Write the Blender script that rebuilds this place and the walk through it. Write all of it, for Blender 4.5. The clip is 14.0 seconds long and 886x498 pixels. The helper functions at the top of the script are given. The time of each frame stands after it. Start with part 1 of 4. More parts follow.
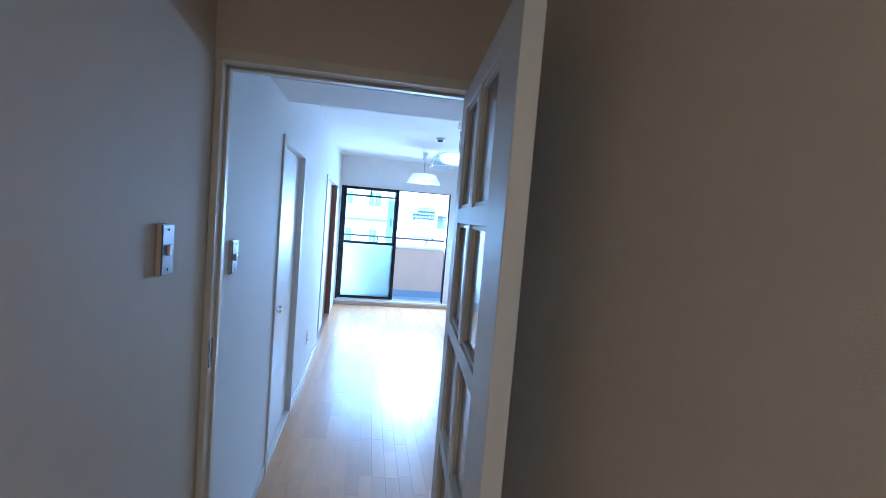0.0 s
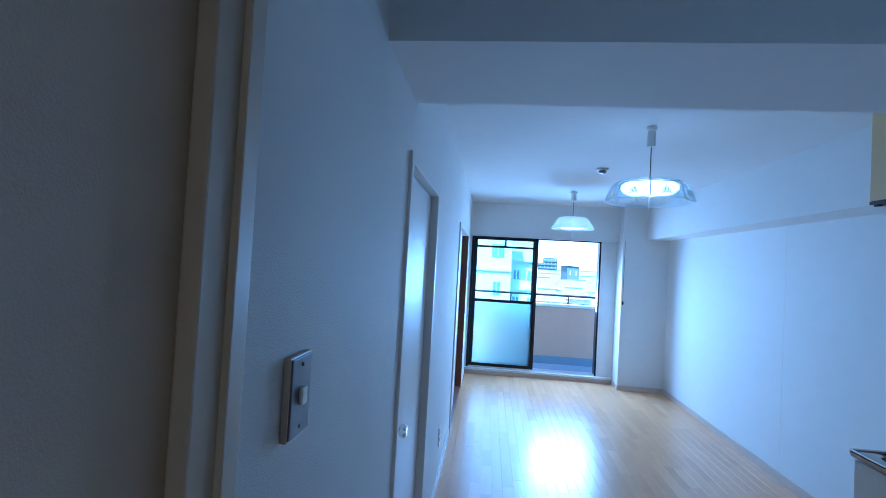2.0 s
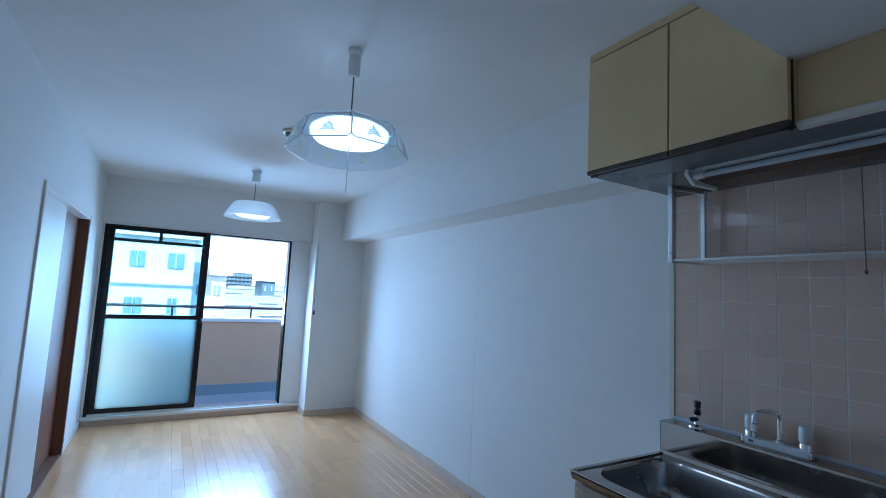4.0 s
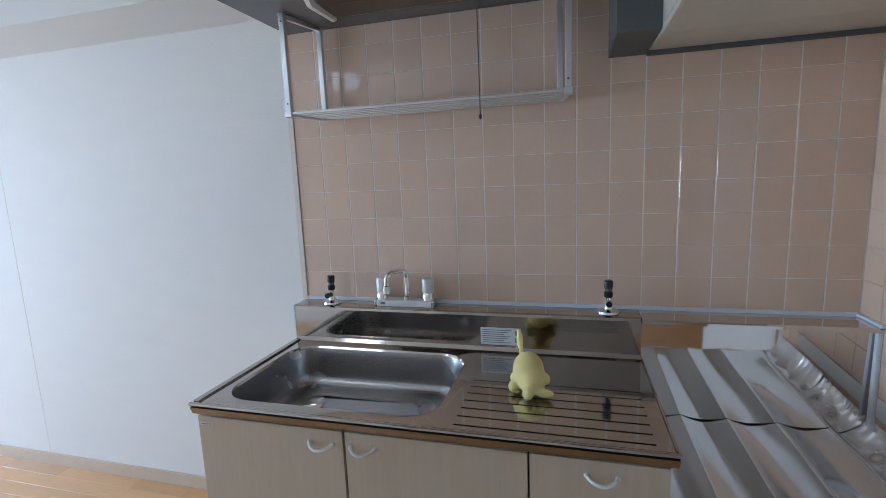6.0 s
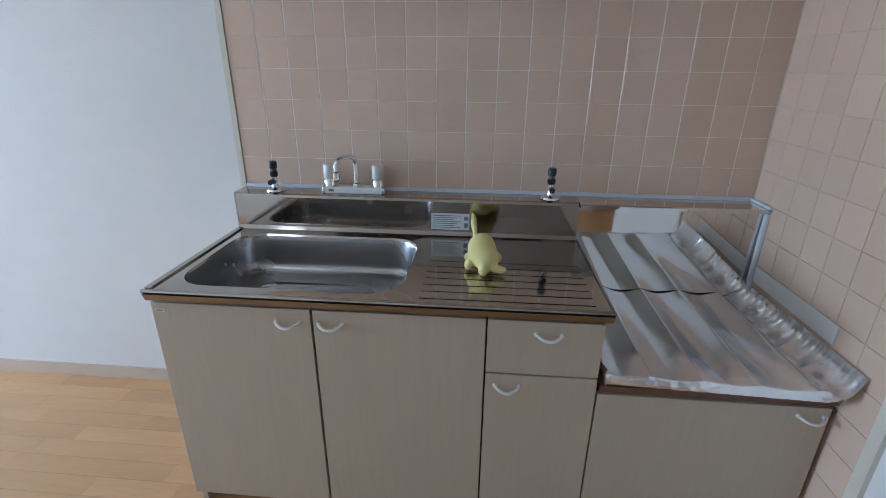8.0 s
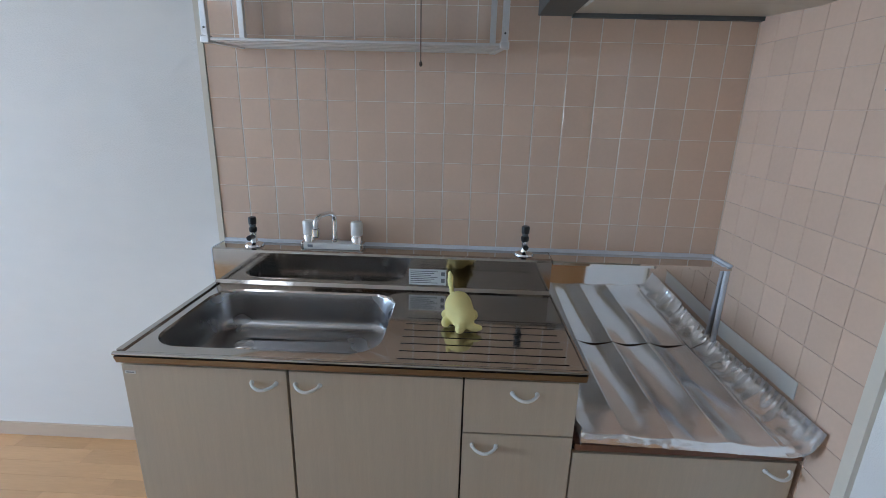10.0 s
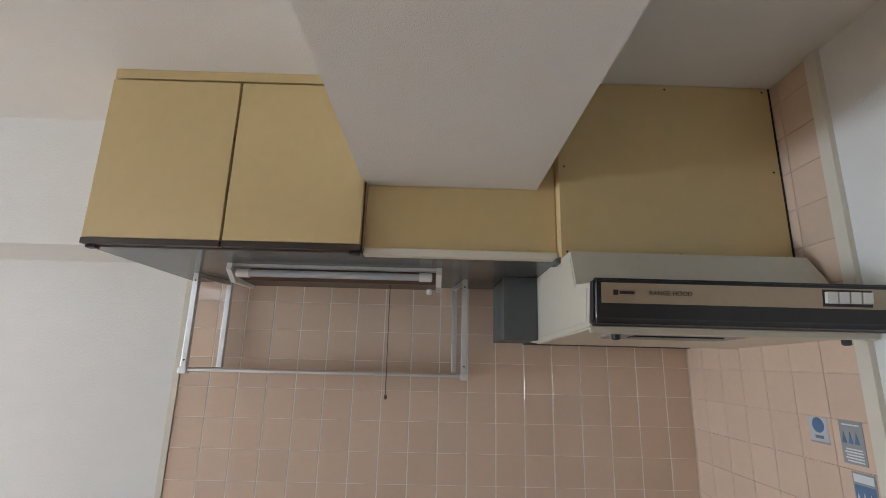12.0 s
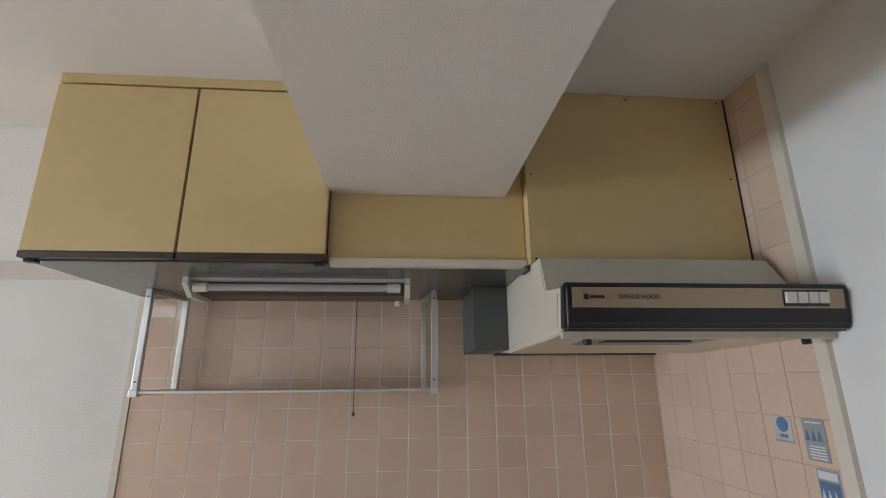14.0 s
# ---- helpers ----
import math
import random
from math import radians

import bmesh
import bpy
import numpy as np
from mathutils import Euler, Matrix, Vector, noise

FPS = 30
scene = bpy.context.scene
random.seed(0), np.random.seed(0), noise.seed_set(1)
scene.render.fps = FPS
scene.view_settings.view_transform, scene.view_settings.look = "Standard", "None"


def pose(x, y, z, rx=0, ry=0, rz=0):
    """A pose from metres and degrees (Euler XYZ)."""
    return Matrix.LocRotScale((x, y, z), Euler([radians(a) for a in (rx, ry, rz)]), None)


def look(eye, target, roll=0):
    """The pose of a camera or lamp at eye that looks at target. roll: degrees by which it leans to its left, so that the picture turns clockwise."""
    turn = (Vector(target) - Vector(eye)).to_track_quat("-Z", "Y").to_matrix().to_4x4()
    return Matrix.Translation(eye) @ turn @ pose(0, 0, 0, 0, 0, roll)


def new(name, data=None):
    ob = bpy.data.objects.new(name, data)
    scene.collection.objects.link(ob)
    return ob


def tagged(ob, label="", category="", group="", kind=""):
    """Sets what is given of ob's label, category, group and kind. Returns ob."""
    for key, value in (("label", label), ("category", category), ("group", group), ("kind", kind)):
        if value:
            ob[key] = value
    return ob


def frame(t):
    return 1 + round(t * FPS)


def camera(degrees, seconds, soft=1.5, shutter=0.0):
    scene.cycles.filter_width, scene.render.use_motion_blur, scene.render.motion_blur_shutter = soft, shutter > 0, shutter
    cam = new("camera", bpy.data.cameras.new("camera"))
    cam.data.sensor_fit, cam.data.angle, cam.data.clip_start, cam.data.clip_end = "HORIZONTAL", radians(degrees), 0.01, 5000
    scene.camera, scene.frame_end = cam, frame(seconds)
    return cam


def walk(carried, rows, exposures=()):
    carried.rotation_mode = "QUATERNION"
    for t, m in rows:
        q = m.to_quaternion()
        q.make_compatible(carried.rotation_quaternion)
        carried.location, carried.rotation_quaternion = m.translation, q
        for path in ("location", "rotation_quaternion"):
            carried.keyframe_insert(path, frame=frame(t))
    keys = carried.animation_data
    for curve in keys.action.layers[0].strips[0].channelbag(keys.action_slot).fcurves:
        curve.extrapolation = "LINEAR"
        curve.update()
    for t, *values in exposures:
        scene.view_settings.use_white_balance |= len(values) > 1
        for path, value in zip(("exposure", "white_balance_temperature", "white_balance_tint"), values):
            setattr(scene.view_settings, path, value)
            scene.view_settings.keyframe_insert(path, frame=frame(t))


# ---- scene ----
cam = camera(87.2, 14.0, soft=0.6)
EXPOSURES = [(0.0, 2.88, 4250, 9), (0.5, 2.68, 3900, 7), (1.5, 2.13, 3850, 6), (2.2, 1.92, 3900, 5), (4.5, 1.52, 4900, 5), (5.0, 2.05, 5350, 9), (5.5, 2.53, 5600, 12), (6.0, 2.8, 5700, 13), (7.5, 2.8, 5600, 12), (10.0, 2.8, 5750, 12), (10.5, 2.76, 5900, 12), (11.0, 2.77, 6600, 15), (12.5, 2.9, 6850, 16), (14.0, 2.84, 6850, 16)]
PATH = [
    (0, (-2.085, -1.593, 1.506), (-1.763, 0.377, 1.378), 4.7),
    (0.5, (-2.117, -1.359, 1.513), (-2.177, 0.639, 1.466), 3.9),
    (1, (-2.216, -1.113, 1.528), (-2.439, 0.875, 1.527), 3.5),
    (1.5, (-2.265, -0.83, 1.513), (-2.478, 1.158, 1.535), 3.0),
    (2, (-2.28, -0.5, 1.521), (-2.484, 1.488, 1.577), 3.2),
    (2.2, (-2.291, -0.371, 1.515), (-2.496, 1.617, 1.578), 3.2),
    (4.3, (-1.832, 0.625, 1.392), (-0.628, 2.21, 1.589), 1.9),
    (4.5, (-1.75, 0.673, 1.403), (-0.428, 2.164, 1.579), 1.2),
    (5, (-1.596, 0.693, 1.388), (0.015, 1.878, 1.437), -1.2),
    (5.5, (-1.537, 0.66, 1.355), (0.29, 1.462, 1.216), -3.5),
    (6, (-1.574, 0.816, 1.354), (0.333, 1.342, 1.054), -2.3),
    (6.5, (-1.636, 0.942, 1.352), (0.285, 1.255, 0.891), -0.5),
    (7, (-1.646, 0.951, 1.333), (0.25, 1.155, 0.731), 0.6),
    (7.5, (-1.64, 0.94, 1.334), (0.224, 1.106, 0.63), 0.6),
    (7.7, (-1.635, 0.932, 1.328), (0.221, 1.088, 0.6), 0.5),
    (10, (-1.651, 0.934, 1.391), (0.267, 0.996, 0.827), 1.5),
    (10.5, (-1.674, 0.922, 1.475), (0.317, 0.983, 1.299), 2.3),
    (11, (-1.711, 0.932, 1.58), (0.274, 0.992, 1.817), 2.5),
    (11.5, (-1.711, 0.912, 1.622), (0.247, 0.939, 2.027), 2.1),
    (12, (-1.705, 0.911, 1.626), (0.239, 0.889, 2.093), 1.4),
    (12.5, (-1.71, 0.916, 1.625), (0.224, 0.853, 2.132), 1.2),
    (13, (-1.71, 0.924, 1.625), (0.218, 0.823, 2.147), 1.0),
    (13.5, (-1.711, 0.94, 1.619), (0.212, 0.802, 2.149), 0.6),
    (14, (-1.678, 0.913, 1.614), (0.242, 0.752, 2.148), -0.5),
]
walk(cam, [(t, look(eye, target, roll)) for t, eye, target, roll in PATH],
     exposures=EXPOSURES)

# world: bright hazy day beyond the balcony
world = bpy.data.worlds.new("sky")
scene.world = world
world.use_nodes = True
wn = world.node_tree.nodes
sky = wn.new("ShaderNodeTexSky")
sky.sky_type, sky.sun_disc = "NISHITA", False
sky.sun_elevation, sky.sun_rotation = radians(52), radians(200)
sky.dust_density, sky.air_density = 1.0, 1.0
wn["Background"].inputs["Strength"].default_value = 0.15
world.node_tree.links.new(sky.outputs[0], wn["Background"].inputs["Color"])
sun = new("sun", bpy.data.lights.new("sun", "SUN"))
sun.data.energy, sun.data.angle, sun.data.color = 4.5, radians(0.6), (1.0, 0.95, 0.88)
sun.matrix_world = look((0, 0, 40), (0.34 * 25, 0.94 * 25, 8))

# the sky's light in the window opening: the open half above the parapet, and the glazed half
for lx, ly, lz, w, h, power, down in ((-1.20, 6.16, 1.24, 0.78, 0.62, 11.0, 2.2), (-2.07, 5.90, 1.12, 0.84, 1.50, 2.4, 1.2)):
    glow = new("window_light", bpy.data.lights.new("window_light", "AREA"))
    glow.data.shape, glow.data.size, glow.data.size_y = "RECTANGLE", w, h
    glow.data.energy, glow.data.color = power, (0.64, 0.815, 1.0)
    glow.matrix_world = look((lx, ly, lz), (lx, ly - 6, lz - down))
    glow.data.spread = radians(160)
# warm ceiling light further back in the hall
hall_glow = new("hall_light", bpy.data.lights.new("hall_light", "AREA"))
hall_glow.data.shape, hall_glow.data.size = "DISK", 0.3
hall_glow.data.energy, hall_glow.data.color = 1.25, (1.0, 0.80, 0.54)
hall_glow.matrix_world = look((-2.13, -2.75, 2.27), (-2.13, -2.75, 0))

# ---------------------------------------------------------------- materials


def mat(name, color, rough=0.5, metal=0.0, var=0.08, scale=6.0, bump=0.0, bscale=150.0, rand=0.0, stretch=(1, 1, 1),
        coat=0.0, rvar=0.1, emit=0.0, spec=0.5, island=0.0, detail=4.0):
    """A surface with two scales of variation in colour and gloss, and a fine relief."""
    m = bpy.data.materials.new(name)
    m.use_nodes = True
    nt = m.node_tree
    n, l = nt.nodes, nt.links
    p = n["Principled BSDF"]
    co = n.new("ShaderNodeTexCoord")
    mp = n.new("ShaderNodeMapping")
    mp.inputs["Scale"].default_value = stretch
    l.new(co.outputs["Object"], mp.inputs["Vector"])
    big, fine = n.new("ShaderNodeTexNoise"), n.new("ShaderNodeTexNoise")
    big.inputs["Scale"].default_value, fine.inputs["Scale"].default_value = scale, scale * 9
    big.inputs["Detail"].default_value = fine.inputs["Detail"].default_value = detail
    vec = mp.outputs[0]
    if rand or island:
        src = n.new("ShaderNodeObjectInfo" if rand else "ShaderNodeNewGeometry")
        r = src.outputs["Random" if rand else "Random Per Island"]
        off = n.new("ShaderNodeVectorMath")
        off.operation = "SCALE"
        off.inputs[0].default_value = (37, 91, 53)
        l.new(r, off.inputs["Scale"])
        add = n.new("ShaderNodeVectorMath")
        l.new(vec, add.inputs[0]), l.new(off.outputs[0], add.inputs[1])
        vec = add.outputs[0]
    l.new(vec, big.inputs["Vector"]), l.new(vec, fine.inputs["Vector"])
    mix = n.new("ShaderNodeMath")
    mix.operation = "MULTIPLY_ADD"
    mix.inputs[1].default_value = 0.55
    half = n.new("ShaderNodeMath")
    half.operation = "MULTIPLY"
    half.inputs[1].default_value = 0.45
    l.new(fine.outputs["Fac"], half.inputs[0])
    l.new(big.outputs["Fac"], mix.inputs[0]), l.new(half.outputs[0], mix.inputs[2])
    tone = n.new("ShaderNodeMapRange")
    tone.inputs["From Min"].default_value, tone.inputs["From Max"].default_value = 0.3, 0.7
    tone.inputs["To Min"].default_value, tone.inputs["To Max"].default_value = 1 - var, 1 + var
    l.new(mix.outputs[0], tone.inputs["Value"])
    value = tone.outputs[0]
    if rand or island:
        k = n.new("ShaderNodeMapRange")
        k.inputs["To Min"].default_value, k.inputs["To Max"].default_value = 1 - (rand or island), 1 + (rand or island)
        l.new(r, k.inputs["Value"])
        mul = n.new("ShaderNodeMath")
        mul.operation = "MULTIPLY"
        l.new(value, mul.inputs[0]), l.new(k.outputs[0], mul.inputs[1])
        value = mul.outputs[0]
    col = n.new("ShaderNodeVectorMath")
    col.operation = "SCALE"
    col.inputs[0].default_value = color
    l.new(value, col.inputs["Scale"])
    l.new(col.outputs[0], p.inputs["Base Color"])
    rg = n.new("ShaderNodeMapRange")
    rg.inputs["From Min"].default_value, rg.inputs["From Max"].default_value = 0.3, 0.7
    rg.inputs["To Min"].default_value, rg.inputs["To Max"].default_value = max(0.02, rough * (1 - rvar)), min(1, rough * (1 + rvar))
    l.new(mix.outputs[0], rg.inputs["Value"])
    l.new(rg.outputs[0], p.inputs["Roughness"])
    p.inputs["Metallic"].default_value = metal
    p.inputs["Specular IOR Level"].default_value = spec
    p.inputs["Coat Weight"].default_value = coat
    p.inputs["Coat Roughness"].default_value = 0.12
    if bump:
        bn = n.new("ShaderNodeTexNoise")
        bn.inputs["Scale"].default_value, bn.inputs["Detail"].default_value = bscale, 3
        l.new(mp.outputs[0], bn.inputs["Vector"])
        bp = n.new("ShaderNodeBump")
        bp.inputs["Strength"].default_value, bp.inputs["Distance"].default_value = bump, 0.004
        l.new(bn.outputs["Fac"], bp.inputs["Height"])
        l.new(bp.outputs[0], p.inputs["Normal"])
    if emit:
        p.inputs["Emission Color"].default_value = (*color, 1)
        p.inputs["Emission Strength"].default_value = emit
    return m


def glass(name, color, rough=0.0, bump=0.0, bscale=40, ior=1.45):
    m = bpy.data.materials.new(name)
    m.use_nodes = True
    n, l = m.node_tree.nodes, m.node_tree.links
    p = n["Principled BSDF"]
    p.inputs["Base Color"].default_value = (*color, 1)
    p.inputs["Transmission Weight"].default_value = 1
    p.inputs["Roughness"].default_value = rough
    p.inputs["IOR"].default_value = ior
    if bump:
        bn, bp = n.new("ShaderNodeTexNoise"), n.new("ShaderNodeBump")
        bn.inputs["Scale"].default_value = bscale
        bp.inputs["Strength"].default_value, bp.inputs["Distance"].default_value = bump, 0.003
        l.new(bn.outputs["Fac"], bp.inputs["Height"])
        l.new(bp.outputs[0], p.inputs["Normal"])
    return m


WALLPAPER = mat("wallpaper", (0.78, 0.77, 0.74), 0.75, var=0.03, scale=1.5, bump=0.30, bscale=300, stretch=(1, 0.45, 1))
CEILPAPER = mat("ceiling_paper", (0.78, 0.765, 0.735), 0.8, var=0.03, scale=1.2, bump=0.42, bscale=460)
# off-white hall paper; the tan base colour has the warm hall light put into it
HALLPAPER_WARM = mat("warm_tinted_hall_wallpaper", (0.66, 0.57, 0.44), 0.72, var=0.04, scale=2, bump=0.16, bscale=420)
TRIM = mat("cream_trim", (0.70, 0.65, 0.55), 0.4, var=0.04, scale=3)
DOORPAINT = mat("door_paint", (0.74, 0.72, 0.68), 0.45, var=0.03, scale=3, bump=0.05, bscale=60)
BASEWOOD = mat("baseboard_vinyl", (0.60, 0.48, 0.37), 0.45, var=0.06, scale=4, stretch=(1, 0.2, 1))
BROWNWOOD = mat("brown_sliding_door_wood", (0.17, 0.075, 0.04), 0.45, var=0.2, scale=5, stretch=(6, 6, 0.4))
FLOORWOOD = mat("beech_floor", (0.62, 0.355, 0.165), 0.25, spec=0.72, var=0.07, scale=3, rand=0.09, stretch=(5, 0.6, 1), bump=0.012, bscale=30, rvar=0.10)
FLOORWOOD2 = mat("beech_floor_far", (0.62, 0.355, 0.165), 0.25, spec=0.72, var=0.07, scale=3, island=0.09, stretch=(5, 0.6, 1), bump=0.012, bscale=30, rvar=0.10)
GAP = mat("floor_joint", (0.40, 0.23, 0.11), 0.45)
TILE = mat("pink_beige_tile", (0.70, 0.52, 0.395), 0.045, var=0.035, scale=9, rand=0.035, bump=0.04, bscale=18, rvar=0.25)
GROUTOLD = mat("aged_grout", (0.60, 0.47, 0.39), 0.85, var=0.25, scale=9, bump=0.2)
GROUT = mat("pale_grout", (0.84, 0.79, 0.73), 0.8, var=0.10, scale=14, bump=0.2)
LIPSTEEL = mat("worn_steel_lip", (0.33, 0.29, 0.25), 0.16, metal=1.0, var=0.10, scale=12, rvar=0.4)
MIRRORSTEEL = mat("mirror_steel", (0.66, 0.64, 0.62), 0.04, metal=1.0, var=0.03, scale=3, rvar=0.3, bump=0.006, bscale=7)
STEEL = mat("stainless_steel", (0.47, 0.435, 0.40), 0.08, metal=1.0, var=0.04, scale=3, rvar=0.35, bump=0.012, bscale=9)
BASIN = mat("brushed_basin_steel", (0.40, 0.40, 0.405), 0.27, metal=1.0, var=0.02, scale=1.5, rvar=0.04, detail=1.0)
FOIL = mat("aluminium_foil", (0.83, 0.83, 0.845), 0.17, metal=0.95, var=0.03, scale=2, rvar=0.06, detail=1.0)
FOILSHINE = mat("shiny_foil", (0.92, 0.92, 0.93), 0.22, metal=0.85, var=0.05, scale=9, rvar=0.3, bump=0.0)
FILTERGREY = mat("filter_grey", (0.33, 0.35, 0.385), 0.5, metal=0.2, var=0.06, scale=20)
NAMESTRIP = mat("bronze_strip", (0.40, 0.315, 0.225), 0.38, metal=0.45, var=0.06, scale=8)
ALU = mat("satin_aluminium", (0.70, 0.71, 0.72), 0.32, metal=1.0, var=0.05, scale=12)
CHROME = mat("chrome", (0.82, 0.82, 0.82), 0.06, metal=1.0, var=0.03, scale=20)
GREIGE = mat("greige_laminate", (0.53, 0.445, 0.34), 0.42, var=0.055, scale=9, stretch=(8, 8, 0.5), rvar=0.15)
YELLOWLAM = mat("yellow_laminate", (0.66, 0.495, 0.25), 0.40, var=0.05, scale=3, bump=0.04, bscale=50)
DARKEDGE = mat("dark_brown_edging", (0.045, 0.028, 0.022), 0.4, var=0.15, scale=8)
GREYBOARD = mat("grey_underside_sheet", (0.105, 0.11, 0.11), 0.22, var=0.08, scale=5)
DUCTGREY = mat("grey_painted_duct", (0.09, 0.10, 0.10), 0.5, var=0.07, scale=6)
BLACK = mat("black_plastic", (0.015, 0.015, 0.016), 0.3, var=0.15, scale=10)
WHITEPL = mat("white_plastic", (0.74, 0.73, 0.70), 0.3, var=0.03, scale=10)
CREAMMETAL = mat("cream_enamel", (0.62, 0.58, 0.48), 0.3, var=0.05, scale=4)
CAULK = mat("pale_caulk", (0.70, 0.73, 0.78), 0.45, var=0.08, scale=20, bump=0.15, bscale=40)
SWITCHPLATE = mat("brushed_switch_plate", (0.13, 0.13, 0.14), 0.42, metal=0.15, var=0.08, scale=10, stretch=(1, 1, 8))
BRASSRIM = mat("beige_switch_rim", (0.55, 0.45, 0.33), 0.4, var=0.06, scale=10)
TUBE = mat("fluorescent_tube_off", (0.48, 0.50, 0.53), 0.2, var=0.02, scale=10)
LAMPBROWN = mat("brown_lamp_housing", (0.095, 0.06, 0.04), 0.4, var=0.1, scale=8)
TOYYELLOW = mat("yellow_plush", (0.84, 0.73, 0.31), 0.9, var=0.06, scale=30, bump=0.4, bscale=350)
PAPER = mat("paper_label", (0.70, 0.72, 0.73), 0.6, var=0.03, scale=20)
PALESTICKER = mat("pale_sticker_film", (0.50, 0.53, 0.55), 0.5, var=0.05, scale=20)
INK = mat("grey_ink", (0.18, 0.19, 0.21), 0.7)
BLUEINK = mat("blue_print", (0.10, 0.19, 0.33), 0.5, var=0.1, scale=30)
GREYBLUE = mat("grey_blue_print", (0.31, 0.325, 0.33), 0.5, var=0.06, scale=20)
WINFRAME = mat("dark_bronze_frame", (0.025, 0.022, 0.022), 0.35, metal=0.6, var=0.1, scale=8)
GLOW = mat("lit_diffuser", (0.93, 0.97, 1.0), 0.4, var=0.02, emit=0.6)
SHADEPL = mat("white_lamp_shade", (0.88, 0.90, 0.91), 0.6, var=0.03, scale=8, emit=0.0)
PARAPET = mat("peach_parapet_render", (0.56, 0.375, 0.235), 0.85, var=0.05, scale=5, bump=0.25, bscale=90)
CONCRETE = mat("balcony_floor_coat", (0.33, 0.345, 0.35), 0.6, var=0.08, scale=4)
GUTTER = mat("blue_grey_skirting", (0.25, 0.29, 0.31), 0.6, var=0.08, scale=4)
BLOCKWHITE = mat("white_building_render", (0.74, 0.73, 0.70), 0.85, var=0.06, scale=0.4)
BLOCKGREY = mat("grey_building_render", (0.09, 0.125, 0.125), 0.85, var=0.06, scale=0.3)
WINDARK = mat("far_window_glass", (0.20, 0.25, 0.28), 0.15, var=0.2, scale=1)
ROOFTILE = mat("grey_roof_tile", (0.22, 0.24, 0.255), 0.6, var=0.25, scale=1.5)
ASPHALT = mat("town_ground", (0.12, 0.12, 0.115), 0.9, var=0.2, scale=0.1)
CLEAR = glass("clear_glass", (0.77, 0.955, 0.955))
FROST = glass("frosted_glass", (0.78, 0.96, 1.0), rough=0.7, bump=0.6, bscale=60)
DOORGLASS = glass("hall_door_glass", (0.86, 0.89, 0.90), rough=0.12)
ACRYLIC = glass("clear_acrylic", (0.84, 0.91, 0.97), rough=0.16, ior=1.25)
# opaque white stands in for lamp light showing at the clear acrylic edges
LITEDGE = mat("white_for_lit_acrylic_edge", (0.93, 0.96, 1.0), 0.3, var=0.02, scale=20)
SHADEPL.node_tree.nodes["Principled BSDF"].inputs["Transmission Weight"].default_value = 0.5
GOLD = mat("gold_lamp_motif", (0.88, 0.84, 0.62), 0.4, metal=0.1, var=0.1, scale=40)

# ---------------------------------------------------------------- building helpers
ORIGIN = {}


def thing(name, label, category, at, group="", kind=""):
    """An empty at the base of a thing, to hold its parts."""
    ob = new(name)
    ob.location = at
    ob.empty_display_size = 0.1
    ORIGIN[ob] = Vector(at)
    return tagged(ob, label, category, group, kind)


def part(name, bm, material, parent=None, label="", smooth=False, category="", kind="", group=""):
    """Links a bmesh given in world metres as one mesh, under a thing or a part."""
    me = bpy.data.meshes.new(name)
    bmesh.ops.recalc_face_normals(bm, faces=bm.faces)
    bm.to_mesh(me)
    bm.free()
    me.materials.append(material)
    ob = new(name, me)
    if parent:
        base = ORIGIN[parent]
        me.transform(Matrix.Translation(-base))
        ob.parent = parent
        ORIGIN[ob] = base
    else:
        ORIGIN[ob] = Vector((0, 0, 0))
    if smooth:
        for f in me.polygons:
            f.use_smooth = True
        me.set_sharp_from_angle(angle=radians(40))
    return tagged(ob, label, category, group, kind)


def box(x0, x1, y0, y1, z0, z1, bev=0.0, seg=2, bm=None):
    """A box in world metres with softened edges, added to bm."""
    bm = bm or bmesh.new()
    m = Matrix.LocRotScale(((x0 + x1) / 2, (y0 + y1) / 2, (z0 + z1) / 2), None, (abs(x1 - x0), abs(y1 - y0), abs(z1 - z0)))
    vs = bmesh.ops.create_cube(bm, size=1, matrix=m)["verts"]
    if bev:
        es = list({e for v in vs for e in v.link_edges})
        bmesh.ops.bevel(bm, geom=es, offset=bev, segments=seg, profile=0.6, affect="EDGES")
    return bm


def lathe(profile, at, n=24, axis="Z", bm=None):
    """A turned body: profile of (radius, height) pairs about an axis through at."""
    bm = bm or bmesh.new()
    rings = []
    turn = {"Z": Matrix.Identity(3), "X": Matrix.Rotation(radians(90), 3, "Y"), "Y": Matrix.Rotation(radians(-90), 3, "X")}[axis]
    for r, h in profile:
        if r < 1e-5:
            rings.append([bm.verts.new(Vector(at) + turn @ Vector((0, 0, h)))])
        else:
            rings.append([bm.verts.new(Vector(at) + turn @ Vector((r * math.cos(a), r * math.sin(a), h)))
                          for a in (2 * math.pi * i / n for i in range(n))])
    for a, b in zip(rings, rings[1:]):
        for i in range(n):
            j = (i + 1) % n
            q = [a[i % len(a)], a[j % len(a)], b[j % len(b)], b[i % len(b)]]
            q = list(dict.fromkeys(q))
            if len(q) > 2:
                bm.faces.new(q)
    return bm


